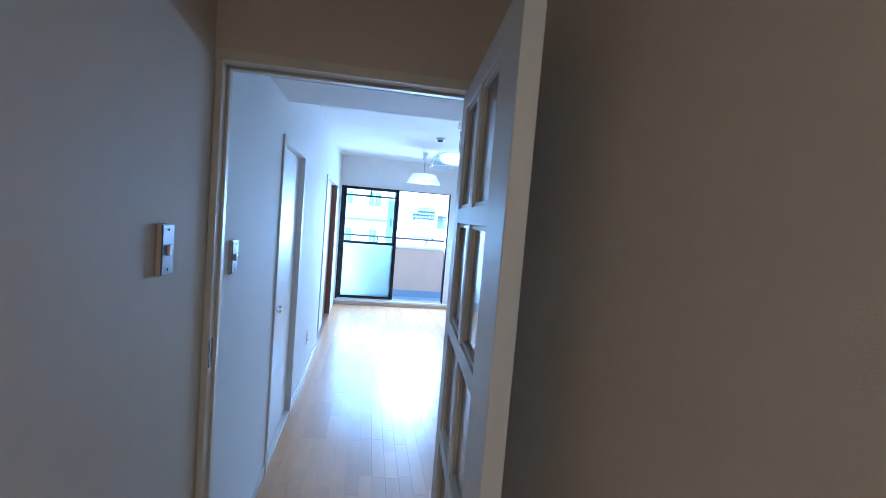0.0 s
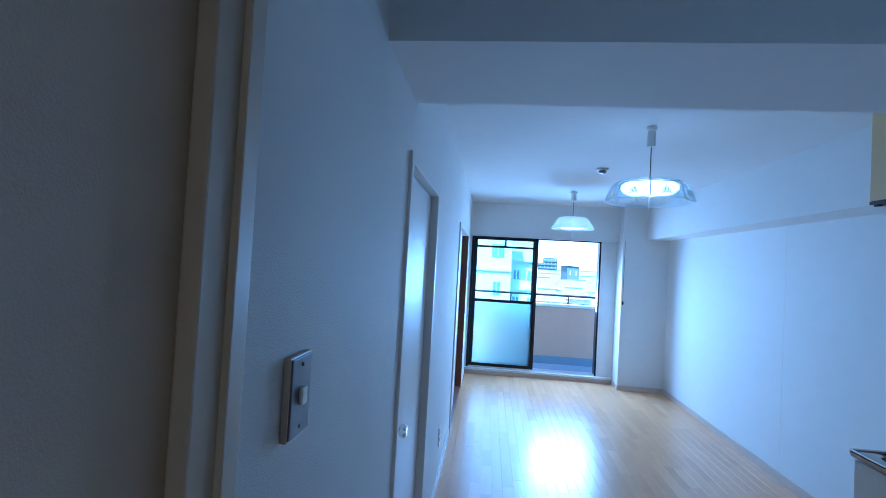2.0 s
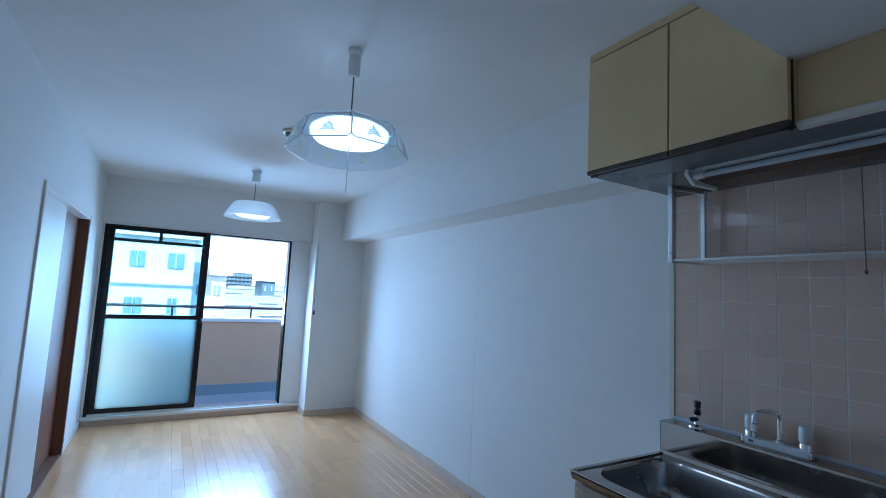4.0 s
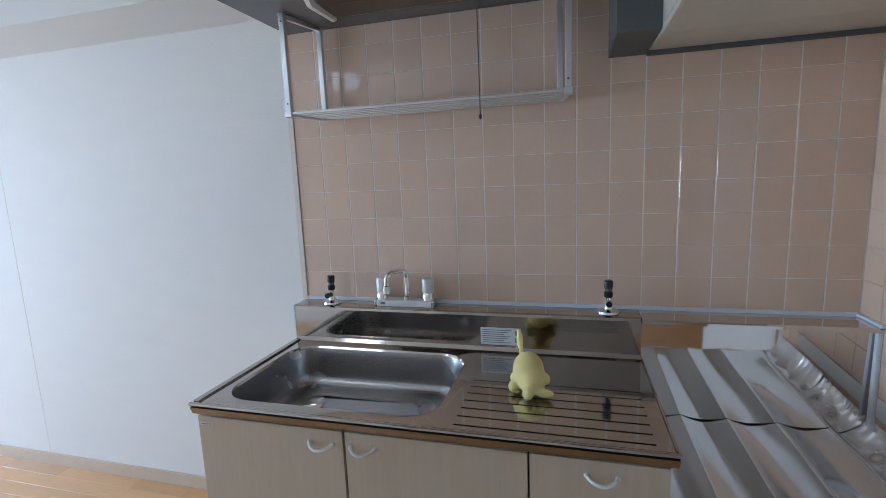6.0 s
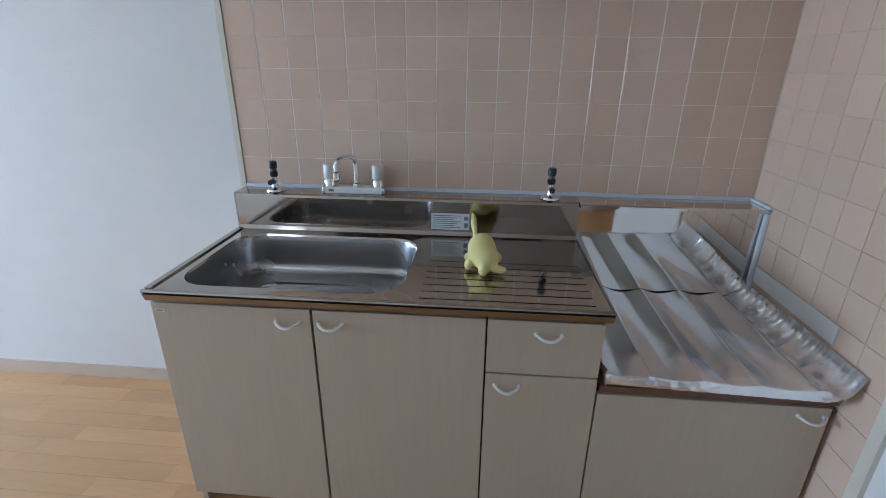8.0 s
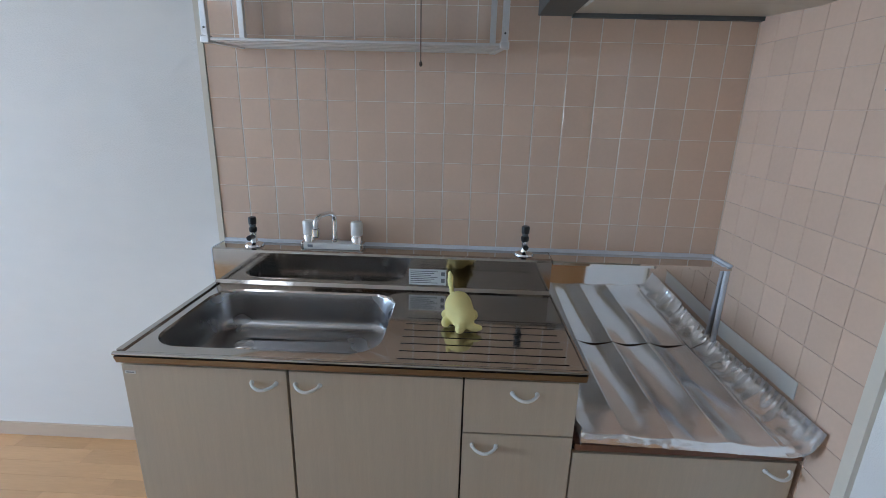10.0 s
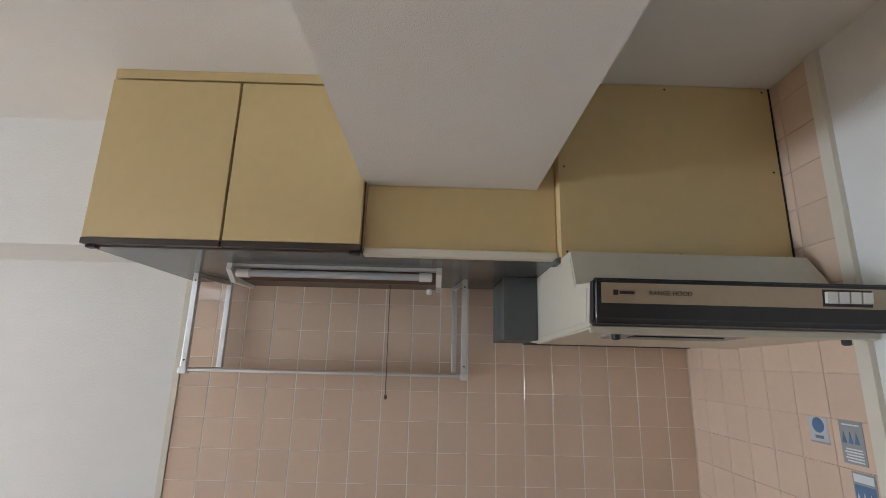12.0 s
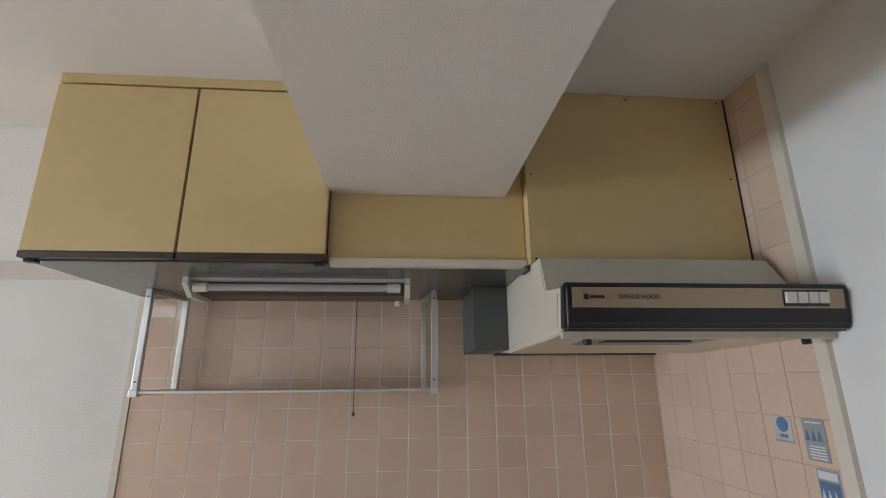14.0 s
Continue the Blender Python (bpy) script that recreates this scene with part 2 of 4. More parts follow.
def tube(points, r, n=10, bm=None):
    """A round bar along points."""
    bm = bm or bmesh.new()
    pts = [Vector(p) for p in points]
    rings = []
    up = Vector((0.3, 0.2, 0.93)).normalized()
    for i, p in enumerate(pts):
        d = (pts[min(i + 1, len(pts) - 1)] - pts[max(i - 1, 0)]).normalized()
        s = d.cross(up)
        if s.length < 0.2:
            s = d.cross(Vector((1, 0, 0)))
        s.normalize()
        u = s.cross(d)
        rings.append([bm.verts.new(p + r * (math.cos(a) * s + math.sin(a) * u)) for a in (2 * math.pi * k / n for k in range(n))])
    for a, b in zip(rings, rings[1:]):
        for i in range(n):
            bm.faces.new((a[i], a[(i + 1) % n], b[(i + 1) % n], b[i]))
    bm.faces.new(rings[0][::-1]), bm.faces.new(rings[-1])
    return bm


def prism(profile, y0, y1, bm=None):
    """An outline of (x, z) pairs drawn out from y0 to y1."""
    bm = bm or bmesh.new()
    a = [bm.verts.new((x, y0, z)) for x, z in profile]
    b = [bm.verts.new((x, y1, z)) for x, z in profile]
    n = len(a)
    bm.faces.new(a), bm.faces.new(b[::-1])
    for i in range(n):
        bm.faces.new((a[i], b[i], b[(i + 1) % n], a[(i + 1) % n]))
    return bm


def rounded(x0, x1, y0, y1, r, z, n=6):
    """Points of a rounded rectangle."""
    out = []
    for cx, cy, a0 in ((x1 - r, y1 - r, 0), (x0 + r, y1 - r, 90), (x0 + r, y0 + r, 180), (x1 - r, y0 + r, 270)):
        for i in range(n + 1):
            a = radians(a0 + 90 * i / n)
            out.append(Vector((cx + r * math.cos(a), cy + r * math.sin(a), z)))
    return out


def loft(loops, bm=None, cap=False):
    """Skins loops with the same number of points."""
    bm = bm or bmesh.new()
    rings = [[bm.verts.new(p) for p in lp] for lp in loops]
    n = len(rings[0])
    for a, b in zip(rings, rings[1:]):
        for i in range(n):
            bm.faces.new((a[i], a[(i + 1) % n], b[(i + 1) % n], b[i]))
    if cap:
        bm.faces.new(rings[-1])
    return bm


def solid(name, b, material, label="", category=""):
    """A piece of the setting made of one or more boxes."""
    bm = bmesh.new()
    for s in b:
        box(*s, bm=bm)
    return part(name, bm, material, None, label, category=category, kind="structure")


# ---------------------------------------------------------------- the shell
XL, YW, YC, ZC = -2.567, 6.085, 5.756, 2.381      # left wall, window plane, column face, ceiling
wall_right = solid("wall_right", [(0, 0.12, -0.1, 6.3, -0.02, 2.5)], WALLPAPER, "white textured wallpaper on the long kitchen wall", "wall")
wall_left = solid("wall_left", [(XL - 0.1, XL, 0, 1.05, -0.02, 2.5), (XL - 0.1, XL, 1.05, 1.865, 1.872, 2.5), (XL - 0.1, XL, 1.865, 3.69, -0.02, 2.5),
                                (XL - 0.1, XL, 3.69, 5.25, 1.875, 2.5), (XL - 0.1, XL, 5.25, 6.3, -0.02, 2.5)], WALLPAPER,
                  "white textured wallpaper wall with two doorways", "wall")
wall_door = solid("wall_door", [(-1.735, 0.0, -0.1, 0, -0.02, 2.5), (-2.565, -1.735, -0.1, 0, 1.945, 2.5), (-2.567, -2.561, -0.1, 0, -0.02, 2.5)], WALLPAPER,
                  "white wallpaper wall round the hall doorway", "wall")
wall_window = solid("wall_window", [(XL - 0.1, -2.545, YW - 0.03, 6.25, -0.02, 1.93), (-0.775, -0.56, YW - 0.03, 6.25, -0.02, 1.93),
                                    (-2.545, -0.775, YW - 0.03, 6.25, -0.3, 0.075), (XL - 0.1, 0.0, YW - 0.03, 6.25, 1.93, 2.5)], WALLPAPER,
                    "white wallpaper wall with a wide balcony window", "wall")
lintel = solid("beam_lintel", [(XL, -0.567, 5.965, YW - 0.03, 1.932, ZC)], WALLPAPER, "white papered lintel band above the window", "beam")
column = solid("column", [(-0.567, 0, YC, YW - 0.03, 0, ZC)], WALLPAPER, "white papered corner column", "column")
beam_right = solid("beam_right", [(-0.276, 0, 1.803, YC, 1.951, ZC)], WALLPAPER, "white papered beam along the top of the wall", "beam")
beam_cross = solid("beam_cross", [(XL, -0.5322, 0.650, 1.113, 2.078, ZC)], CEILPAPER, "white papered cross beam below the ceiling", "beam")
ceiling = solid("ceiling", [(XL - 0.1, 0.1, -0.1, 6.25, ZC, ZC + 0.12)], CEILPAPER, "off-white embossed paper ceiling", "ceiling")
# hall walls and ceiling share the paper colour tinted for warm light
hall_left = solid("wall_hall_left", [(-2.66, -2.561, -3.2, -0.1, -0.02, 2.5)], HALLPAPER_WARM, "embossed off-white wallpaper in the dim hall", "wall")
hall_right = solid("wall_hall_right", [(-1.70, -1.6, -3.2, -0.1, -0.02, 2.5)], HALLPAPER_WARM, "embossed off-white wallpaper in the dim hall", "wall")
hall_end = solid("wall_hall_end", [(-2.66, -1.6, -3.3, -3.2, -0.02, 2.5)], HALLPAPER_WARM, "plain wall at the end of the hall", "wall")
hall_over = solid("wall_over_door", [(-2.561, -1.70, -0.112, -0.1, 1.945, 2.3)], HALLPAPER_WARM, "papered wall above the hall doorway", "wall")
hall_ceiling = solid("ceiling_hall", [(-2.66, -1.6, -3.3, -0.1, 2.3, 2.4)], HALLPAPER_WARM, "dim papered hall ceiling", "ceiling")
floor = solid("floor", [(XL - 0.1, 0.1, -3.3, 6.06, -0.1, -0.006)], GAP, "glossy beech strip floor with worn patches", "floor")
baseboard = solid("baseboard", [(-0.009, 0, 1.82, YC, 0, 0.06), (-0.567, -0.009, YC - 0.009, YC, 0, 0.06), (-0.576, -0.567, YC - 0.009, YW - 0.03, 0, 0.06),
                                (XL + 0.001, -0.576, YW - 0.048, YW - 0.031, 0, 0.055)], BASEWOOD, "beige skirting board along the wall", "baseboard")
base_left = solid("baseboard_left", [(XL, XL + 0.007, 1.87, 3.63, 0, 0.06), (XL, XL + 0.007, 0.0, 1.02, 0, 0.06), (XL, XL + 0.007, 5.26, YW - 0.05, 0, 0.06)], DOORPAINT,
                  "white skirting board", "baseboard")
wall_seam = solid("trim_wall_seam", [(-0.0007, 0, 3.356, 3.3585, 0.06, 1.951)], TRIM, "thin vertical wallpaper seam", "trim")
tile_trim = solid("trim_tile_edge", [(-0.010, 0, 1.802, 1.822, 0.80, 1.889)], TRIM, "cream edge strip beside the tiles", "trim")
tile_trim2 = solid("trim_side_wall", [(-0.735, -0.702, 0, 0.013, 0.0, ZC)], TRIM, "cream edge strip beside the tiles", "trim")

head_ledge = solid("trim_window_head", [(XL, -0.568, 5.945, 5.9645, 1.914, 1.936)], DOORPAINT, "white ledge under the window lintel", "trim")

# hall doorway frame and its glazed door leaf, standing open
door_frame = thing("door_frame", "cream painted frame of the hall doorway", "door frame", (-2.17, -0.05, 0), kind="structure")
bm = box(-2.561, -2.540, -0.1025, -0.0301, 0, 1.947, 0.003)
box(-2.561, -2.555, -0.030, 0.008, 0, 1.947, 0.002, bm=bm)
part("jamb", bm, TRIM, door_frame)
part("jamb", box(-1.758, -1.735, -0.105, -0.002, 0, 1.947, 0.003), TRIM, door_frame)
part("head", box(-2.5605, -1.735, -0.1145, 0.010, 1.917, 1.950, 0.003), TRIM, door_frame)
bm = box(-2.540, -2.531, -0.06, -0.03, 0, 1.917, 0.002)
box(-2.540, -1.758, -0.06, -0.03, 1.907, 1.917, 0.002, bm=bm)
part("door_stop", bm, TRIM, door_frame)
bm = box(-2.542, -2.5385, -0.099, -0.072, 0.99, 1.08, 0.002)
part("strike_plate", bm, BLACK, door_frame, "dark metal strike plate")

leaf = thing("door_leaf", "white hall door with ten glass panes, standing open", "door", (-1.808, -0.073, 0))
leaf.rotation_euler = (0, 0, radians(-4.3))
X0, X1, YH = -1.808, -1.770, -0.073
YS = [(YH - 0.332, YH - 0.105), (YH - 0.611, YH - 0.375)]
ZS = [(0.142 + 0.35 * i, 0.448 + 0.35 * i) for i in range(5)]
ya, yb = YH - 0.785, YH
part("stile", box(X0, X1, YS[0][1], yb, 0.012, 1.907, 0.003), DOORPAINT, leaf)
part("stile", box(X0, X1, ya, YS[1][0], 0.012, 1.907, 0.003), DOORPAINT, leaf)
part("mullion", box(X0 + 0.001, X1 - 0.001, YS[1][1], YS[0][0], 0.012, 1.907, 0.002), DOORPAINT, leaf)
edges = [0.012] + [v for p in ZS for v in p] + [1.907]
for z0, z1 in zip(edges[::2], edges[1::2]):
    part("rail", box(X0 + 0.0005, X1 - 0.0005, YS[1][0], YS[0][1], z0, z1, 0.002), DOORPAINT, leaf)
for y0, y1 in YS:
    for z0, z1 in ZS:
        bm = bmesh.new()
        for s in ((y0, y0 + 0.012, z0, z1), (y1 - 0.012, y1, z0, z1), (y0, y1, z0, z0 + 0.012), (y0, y1, z1 - 0.012, z1)):
            box(X0 + 0.007, X1 - 0.007, s[0], s[1], s[2], s[3], 0.003, bm=bm)
        bead = part("glazing_bead", bm, TRIM, leaf)
        part("pane", box(X0 + 0.016, X0 + 0.021, y0 + 0.004, y1 - 0.004, z0 + 0.004, z1 - 0.004), DOORGLASS, bead)
for sx, face in ((-1, X0), (1, X1)):
    bm = lathe([(0.026, 0), (0.026, 0.006), (0.010, 0.009), (0.010, 0.030), (0.022, 0.036), (0.026, 0.048), (0.020, 0.058), (0, 0.060)],
               (0, 0, 0), 20)
    bm.transform(Matrix.Translation((face, ya + 0.055, 0.93)) @ Matrix.Rotation(radians(90 * sx), 4, "Y"))
    part("door_knob", bm, CHROME, leaf, "polished metal door knob", smooth=True)

# closet door in the left wall
closet = thing("door_closet", "flush white closet door in a white frame, closed", "door", (XL, 1.46, 0))
bm = box(XL - 0.1, XL + 0.012, 1.03, 1.07, 0, 1.89, 0.003)
part("casing", bm, DOORPAINT, closet)
part("casing", box(XL - 0.1, XL + 0.012, 1.845, 1.885, 0, 1.89, 0.003), DOORPAINT, closet)
part("casing", box(XL - 0.1, XL + 0.012, 1.07, 1.845, 1.852, 1.89, 0.003), DOORPAINT, closet)
part("threshold", box(XL - 0.1, XL + 0.006, 1.07, 1.845, 0, 0.02, 0.003), TRIM, closet)
slab = part("door_slab", box(XL - 0.062, XL - 0.028, 1.073, 1.842, 0.022, 1.85, 0.002), DOORPAINT, closet)
bm = lathe([(0.024, 0), (0.024, 0.005), (0.010, 0.008), (0.010, 0.026), (0.021, 0.032), (0.024, 0.045), (0.018, 0.055), (0, 0.057)], (0, 0, 0), 20)
bm.transform(Matrix.Translation((XL - 0.028, 1.135, 0.92)) @ Matrix.Rotation(radians(90), 4, "Y"))
part("door_knob", bm, CHROME, slab, "polished metal door knob", smooth=True)

# sliding door further along
slide = thing("door_sliding", "dark brown sliding door in a white frame", "door", (XL, 4.47, 0))
part("casing", box(XL - 0.1, XL + 0.012, 3.655, 3.70, 0, 1.89, 0.003), DOORPAINT, slide)
part("casing", box(XL - 0.1, XL + 0.010, 5.215, 5.255, 0, 1.89, 0.003), BROWNWOOD, slide)
part("casing", box(XL - 0.1, XL + 0.012, 3.70, 5.215, 1.855, 1.89, 0.003), DOORPAINT, slide)
part("track", box(XL - 0.1, XL + 0.004, 3.70, 5.215, -0.005, 0.018, 0.002), BROWNWOOD, slide)
part("door_panel", box(XL - 0.055, XL - 0.025, 3.70, 4.47, 0.02, 1.853, 0.002), DOORPAINT, slide)
part("door_panel", box(XL - 0.092, XL - 0.062, 4.43, 5.215, 0.02, 1.853, 0.002), BROWNWOOD, slide)
closing = solid("wall_closing", [(XL - 0.2, XL - 0.101, 0.9, 5.5, -0.05, 2.5)], WALLPAPER, "plain wall behind the doors", "wall")


def switch(name, y0, y1, z0, z1, x, label):
    sw = thing(name, label, "light switch", (x, (y0 + y1) / 2, z0))
    part("rim", box(x, x + 0.011, y0 - 0.003, y1 + 0.003, z0 - 0.003, z1 + 0.003, 0.003), BRASSRIM, sw)
    part("plate", box(x + 0.009, x + 0.0135, y0, y1, z0, z1, 0.002), SWITCHPLATE, sw)
    ym, zm = (y0 + y1) / 2, (z0 + z1) / 2
    part("rocker", box(x + 0.013, x + 0.020, ym - 0.009, ym + 0.009, zm - 0.014, zm + 0.012, 0.003), WHITEPL, sw, "white rocker")
    for zz in (z0 + 0.012, z1 - 0.012):
        part("screw", lathe([(0.003, 0), (0.003, 0.002), (0, 0.0022)], (x + 0.0133, ym, zz), 10, "X"), BLACK, sw)


switch("light_switch", -0.440, -0.376, 1.322, 1.440, -2.561, "metal switch plate with one white rocker on the hall wall")
switch("light_switch", 0.150, 0.222, 1.25, 1.367, XL, "metal switch plate with one white rocker beside the doorway")
sock = thing("wall_socket", "white wall socket low on the wall", "socket", (XL, 2.7, 0.27))
part("plate", box(XL, XL + 0.008, 2.665, 2.735, 0.275, 0.395, 0.003), WHITEPL, sock)
for zz in (0.315, 0.352):
    part("outlet", box(XL + 0.007, XL + 0.0095, 2.688, 2.712, zz - 0.012, zz + 0.012, 0.001), GREYBOARD, sock)

# balcony window: two dark sashes slid together, the other half open
window = thing("window_1", "dark bronze sliding balcony window, one half open", "window", (-1.66, YW, 0.075), kind="structure")
WX0, WX1, WZ0, WZ1 = -2.545, -0.775, 0.085, 1.93
part("window_frame", box(WX0, WX0 + 0.03, YW - 0.03, YW + 0.09, WZ0, WZ1, 0.002), WINFRAME, window)
part("window_frame", box(WX1 - 0.022, WX1, YW - 0.03, YW + 0.09, WZ0, WZ1, 0.002), WINFRAME, window)
part("window_frame", box(WX0 + 0.03, WX1 - 0.022, YW - 0.03, YW + 0.09, WZ1 - 0.025, WZ1, 0.002), WINFRAME, window)
bm = box(WX0 + 0.03, WX1 - 0.022, YW - 0.03, YW + 0.09, WZ0, WZ0 + 0.02, 0.002)
part("window_track", bm, ALU, window)
part("window_sill", box(XL + 0.002, -0.57, YW - 0.075, YW - 0.031, 0.056, 0.085, 0.004), DOORPAINT, window)


def sash(x0, x1, y, bars, frosted):
    s = part("sash", box(x0, x0 + 0.05, y, y + 0.028, WZ0 + 0.02, WZ1 - 0.025, 0.002), WINFRAME, window)
    part("sash_stile", box(x1 - 0.05, x1, y, y + 0.028, WZ0 + 0.02, WZ1 - 0.025, 0.002), WINFRAME, s)
    part("sash_rail", box(x0 + 0.05, x1 - 0.05, y, y + 0.028, WZ0 + 0.02, WZ0 + 0.06, 0.002), WINFRAME, s)
    part("sash_rail", box(x0 + 0.05, x1 - 0.05, y, y + 0.028, WZ1 - 0.055, WZ1 - 0.025, 0.002), WINFRAME, s)
    for z0, z1 in bars:
        part("sash_bar", box(x0 + 0.05, x1 - 0.05, y, y + 0.028, z0, z1, 0.002), WINFRAME, s)
    zs = [WZ0 + 0.06] + [v for b in bars for v in b] + [WZ1 - 0.055]
    for i, (z0, z1) in enumerate(zip(zs[::2], zs[1::2])):
        g = part("pane", box(x0 + 0.048, x1 - 0.048, y + 0.011, y + 0.016, z0 - 0.002, z1 + 0.002), FROST if frosted and i == 0 else CLEAR, s,
                 "ribbed frosted glass" if frosted and i == 0 else "clear glass")
        g.visible_shadow = False
    return s


sash(-2.515, -1.62, YW - 0.01, [(1.0, 1.04)], True)
s2 = sash(-2.515, -1.64, YW + 0.04, [(1.765, 1.795)], False)
part("sash_bar", box(-2.09, -2.06, YW + 0.04, YW + 0.066, 1.795, WZ1 - 0.055, 0.002), WINFRAME, s2)
latch = part("latch", box(-1.655, -1.63, YW - 0.03, YW - 0.01, 0.96, 1.02, 0.004), BLACK, window, "small black window latch")
rail = thing("curtain_rail", "thin metal curtain rail under the lintel", "curtain rail", (-1.6, 6.03, 1.91))
part("track", box(-2.54, -0.60, 6.02, 6.045, 1.916, 1.931, 0.003), ALU, rail)

# ---------------------------------------------------------------- outside
balcony = thing("balcony", "peach rendered balcony parapet with a steel handrail", "balcony", (-1.5, 6.9, -0.1), kind="structure")
part("balcony_floor", box(-4.5, 1.5, 6.25, 7.4, -0.2, -0.06), CONCRETE, balcony)
part("parapet", box(-4.5, 1.5, 7.4, 7.54, -0.5, 0.885, 0.006), PARAPET, balcony)
part("coping", box(-4.5, 1.5, 7.385, 7.56, 0.885, 0.93, 0.006), BLOCKWHITE, balcony, "pale coping")
part("skirting", box(-4.5, 1.5, 7.388, 7.4, -0.06, 0.07, 0.002), GUTTER, balcony)
part("handrail", tube([(-4.5, 7.47, 1.07), (1.5, 7.47, 1.07)], 0.018), WINFRAME, balcony, smooth=True)
for x in (-3.9, -2.9, -1.9, -0.95, 0.1, 1.1):
    part("post", tube([(x, 7.47, 0.93), (x, 7.47, 1.06)], 0.012), WINFRAME, balcony, smooth=True)
ground = solid("ground", [(-900, 900, 9, 2500, -11.2, -11)], ASPHALT, "grey town ground far below", "ground")


def block(name, x0, x1, y0, y1, z1, cols, rows, wallmat, label, balconies=False, z0=-11.0, group=""):
    """A far building: walls, flat roof with a parapet, and recessed windows storey by storey."""
    b = thing(name, label, "building", ((x0 + x1) / 2, (y0 + y1) / 2, z0), group)
    part("wall", box(x0, x1, y0, y1, z0, z1), wallmat, b)
    part("roof", box(x0 - 0.3, x1 + 0.3, y0 - 0.3, y1 + 0.3, z1, z1 + 0.7), BLOCKWHITE, b)
    w, h = (x1 - x0) / cols, (z1 - z0) / rows
    for j in range(1, rows):
        part("ledge", box(x0, x1, y0 - 0.15, y0 + 0.01, z0 + j * h - 0.1, z0 + j * h + 0.1), wallmat, b)
    for i in range(cols):
        for j in range(rows):
            cx, cz = x0 + (i + 0.5) * w, z0 + (j + 0.5) * h
            a = 0.13 + 0.09 * ((i * 5 + j * 3) % 4) / 3
            win = part("window", box(cx - w * a, cx + w * a, y0 - 0.06, y0 + 0.05, cz - h * 0.17, cz + h * 0.17), WINDARK, b)
            part("frame", box(cx - 0.035, cx + 0.035, y0 - 0.09, y0 - 0.05, cz - h * 0.17, cz + h * 0.17), ALU, win)
    if balconies:
        for j in range(rows):
            part("balcony_front", box(x0, x1, y0 - 1.2, y0 - 1.05, z0 + j * h, z0 + j * h + h * 0.36), wallmat, b)
    return b


tower = block("apartment_building", -17, -0.9, 30, 42, 3.7, 9, 6, BLOCKWHITE, "white apartment building across the street, sunlit")
part("water_tank", box(-9.5, -7.2, 34, 36, 4.4, 5.6, 0.1), BLOCKGREY, tower)
part("stair_tower", box(-5.8, -2.6, 33, 37, 4.4, 5.3, 0.05), BLOCKWHITE, tower)
block("apartment_building", -0.9, 1.0, 32, 44, 1.85, 2, 7, BLOCKWHITE, "lower white wing beside the apartment building")
block("apartment_block", 15, 54, 400, 416, 10.0, 13, 7, BLOCKGREY, "long grey apartment block with many balconies", True)
block("office_building", 12.4, 14.6, 90, 98, 2.1, 2, 5, BLOCKGREY, "narrow grey office building in the distance")
block("office_building", 2.5, 9, 240, 250, 5.5, 4, 6, BLOCKWHITE, "pale office building in the distance")


def house(x, y, w, d, h):
    b = thing("house", "small white house with a grey tiled roof", "house", (x, y, -11), "houses below the balcony")
    part("wall", box(x - w / 2, x + w / 2, y - d / 2, y + d / 2, -11, -11 + h), BLOCKWHITE, b)
    bm = bmesh.new()
    zs = -11 + h
    v = [bm.verts.new(p) for p in ((x - w / 2 - 0.5, y - d / 2 - 0.5, zs), (x + w / 2 + 0.5, y - d / 2 - 0.5, zs), (x + w / 2 + 0.5, y + d / 2 + 0.5, zs),
                                   (x - w / 2 - 0.5, y + d / 2 + 0.5, zs), (x - w / 2 + 0.8, y, zs + d * 0.32), (x + w / 2 - 0.8, y, zs + d * 0.32))]
    for f in ((0, 1, 5, 4), (2, 3, 4, 5), (1, 2, 5), (3, 0, 4), (3, 2, 1, 0)):
        bm.faces.new([v[i] for i in f])
    roof = part("roof", bm, ROOFTILE, b)
    part("ridge_cap", tube([(x - w / 2 + 0.8, y, zs + d * 0.32), (x + w / 2 - 0.8, y, zs + d * 0.32)], 0.14, 8), BLOCKGREY, roof)
    part("gutter", tube([(x - w / 2 - 0.5, y - d / 2 - 0.52, zs), (x + w / 2 + 0.5, y - d / 2 - 0.52, zs)], 0.09, 8), BLOCKWHITE, roof)
    for i in (-0.25, 0.25):
        win = part("window", box(x + i * w - 0.7, x + i * w + 0.7, y - d / 2 - 0.06, y - d / 2 + 0.05, zs - 1.9, zs - 0.7), WINDARK, b)
        part("frame", box(x + i * w - 0.04, x + i * w + 0.04, y - d / 2 - 0.1, y - d / 2 - 0.05, zs - 1.9, zs - 0.7), WINFRAME, win)


for x, y, w, d, h in ((5.2, 62, 4, 4, 8.4), (9.5, 66, 4, 4, 8.6), (3.4, 50, 3.2, 4, 7.6), (6.6, 52, 3, 4, 7.3), (6.5, 82, 5, 5, 9.2), (12.5, 84, 6, 5, 9.0),
                      (11.5, 56, 4, 4, 7.3), (20, 100, 10, 8, 8.6), (9, 104, 10, 8, 8.7), (16, 130, 12, 9, 9.0), (28, 140, 12, 9, 9.2), (5, 150, 12, 9, 9.1)):
    house(x, y, w, d, h)

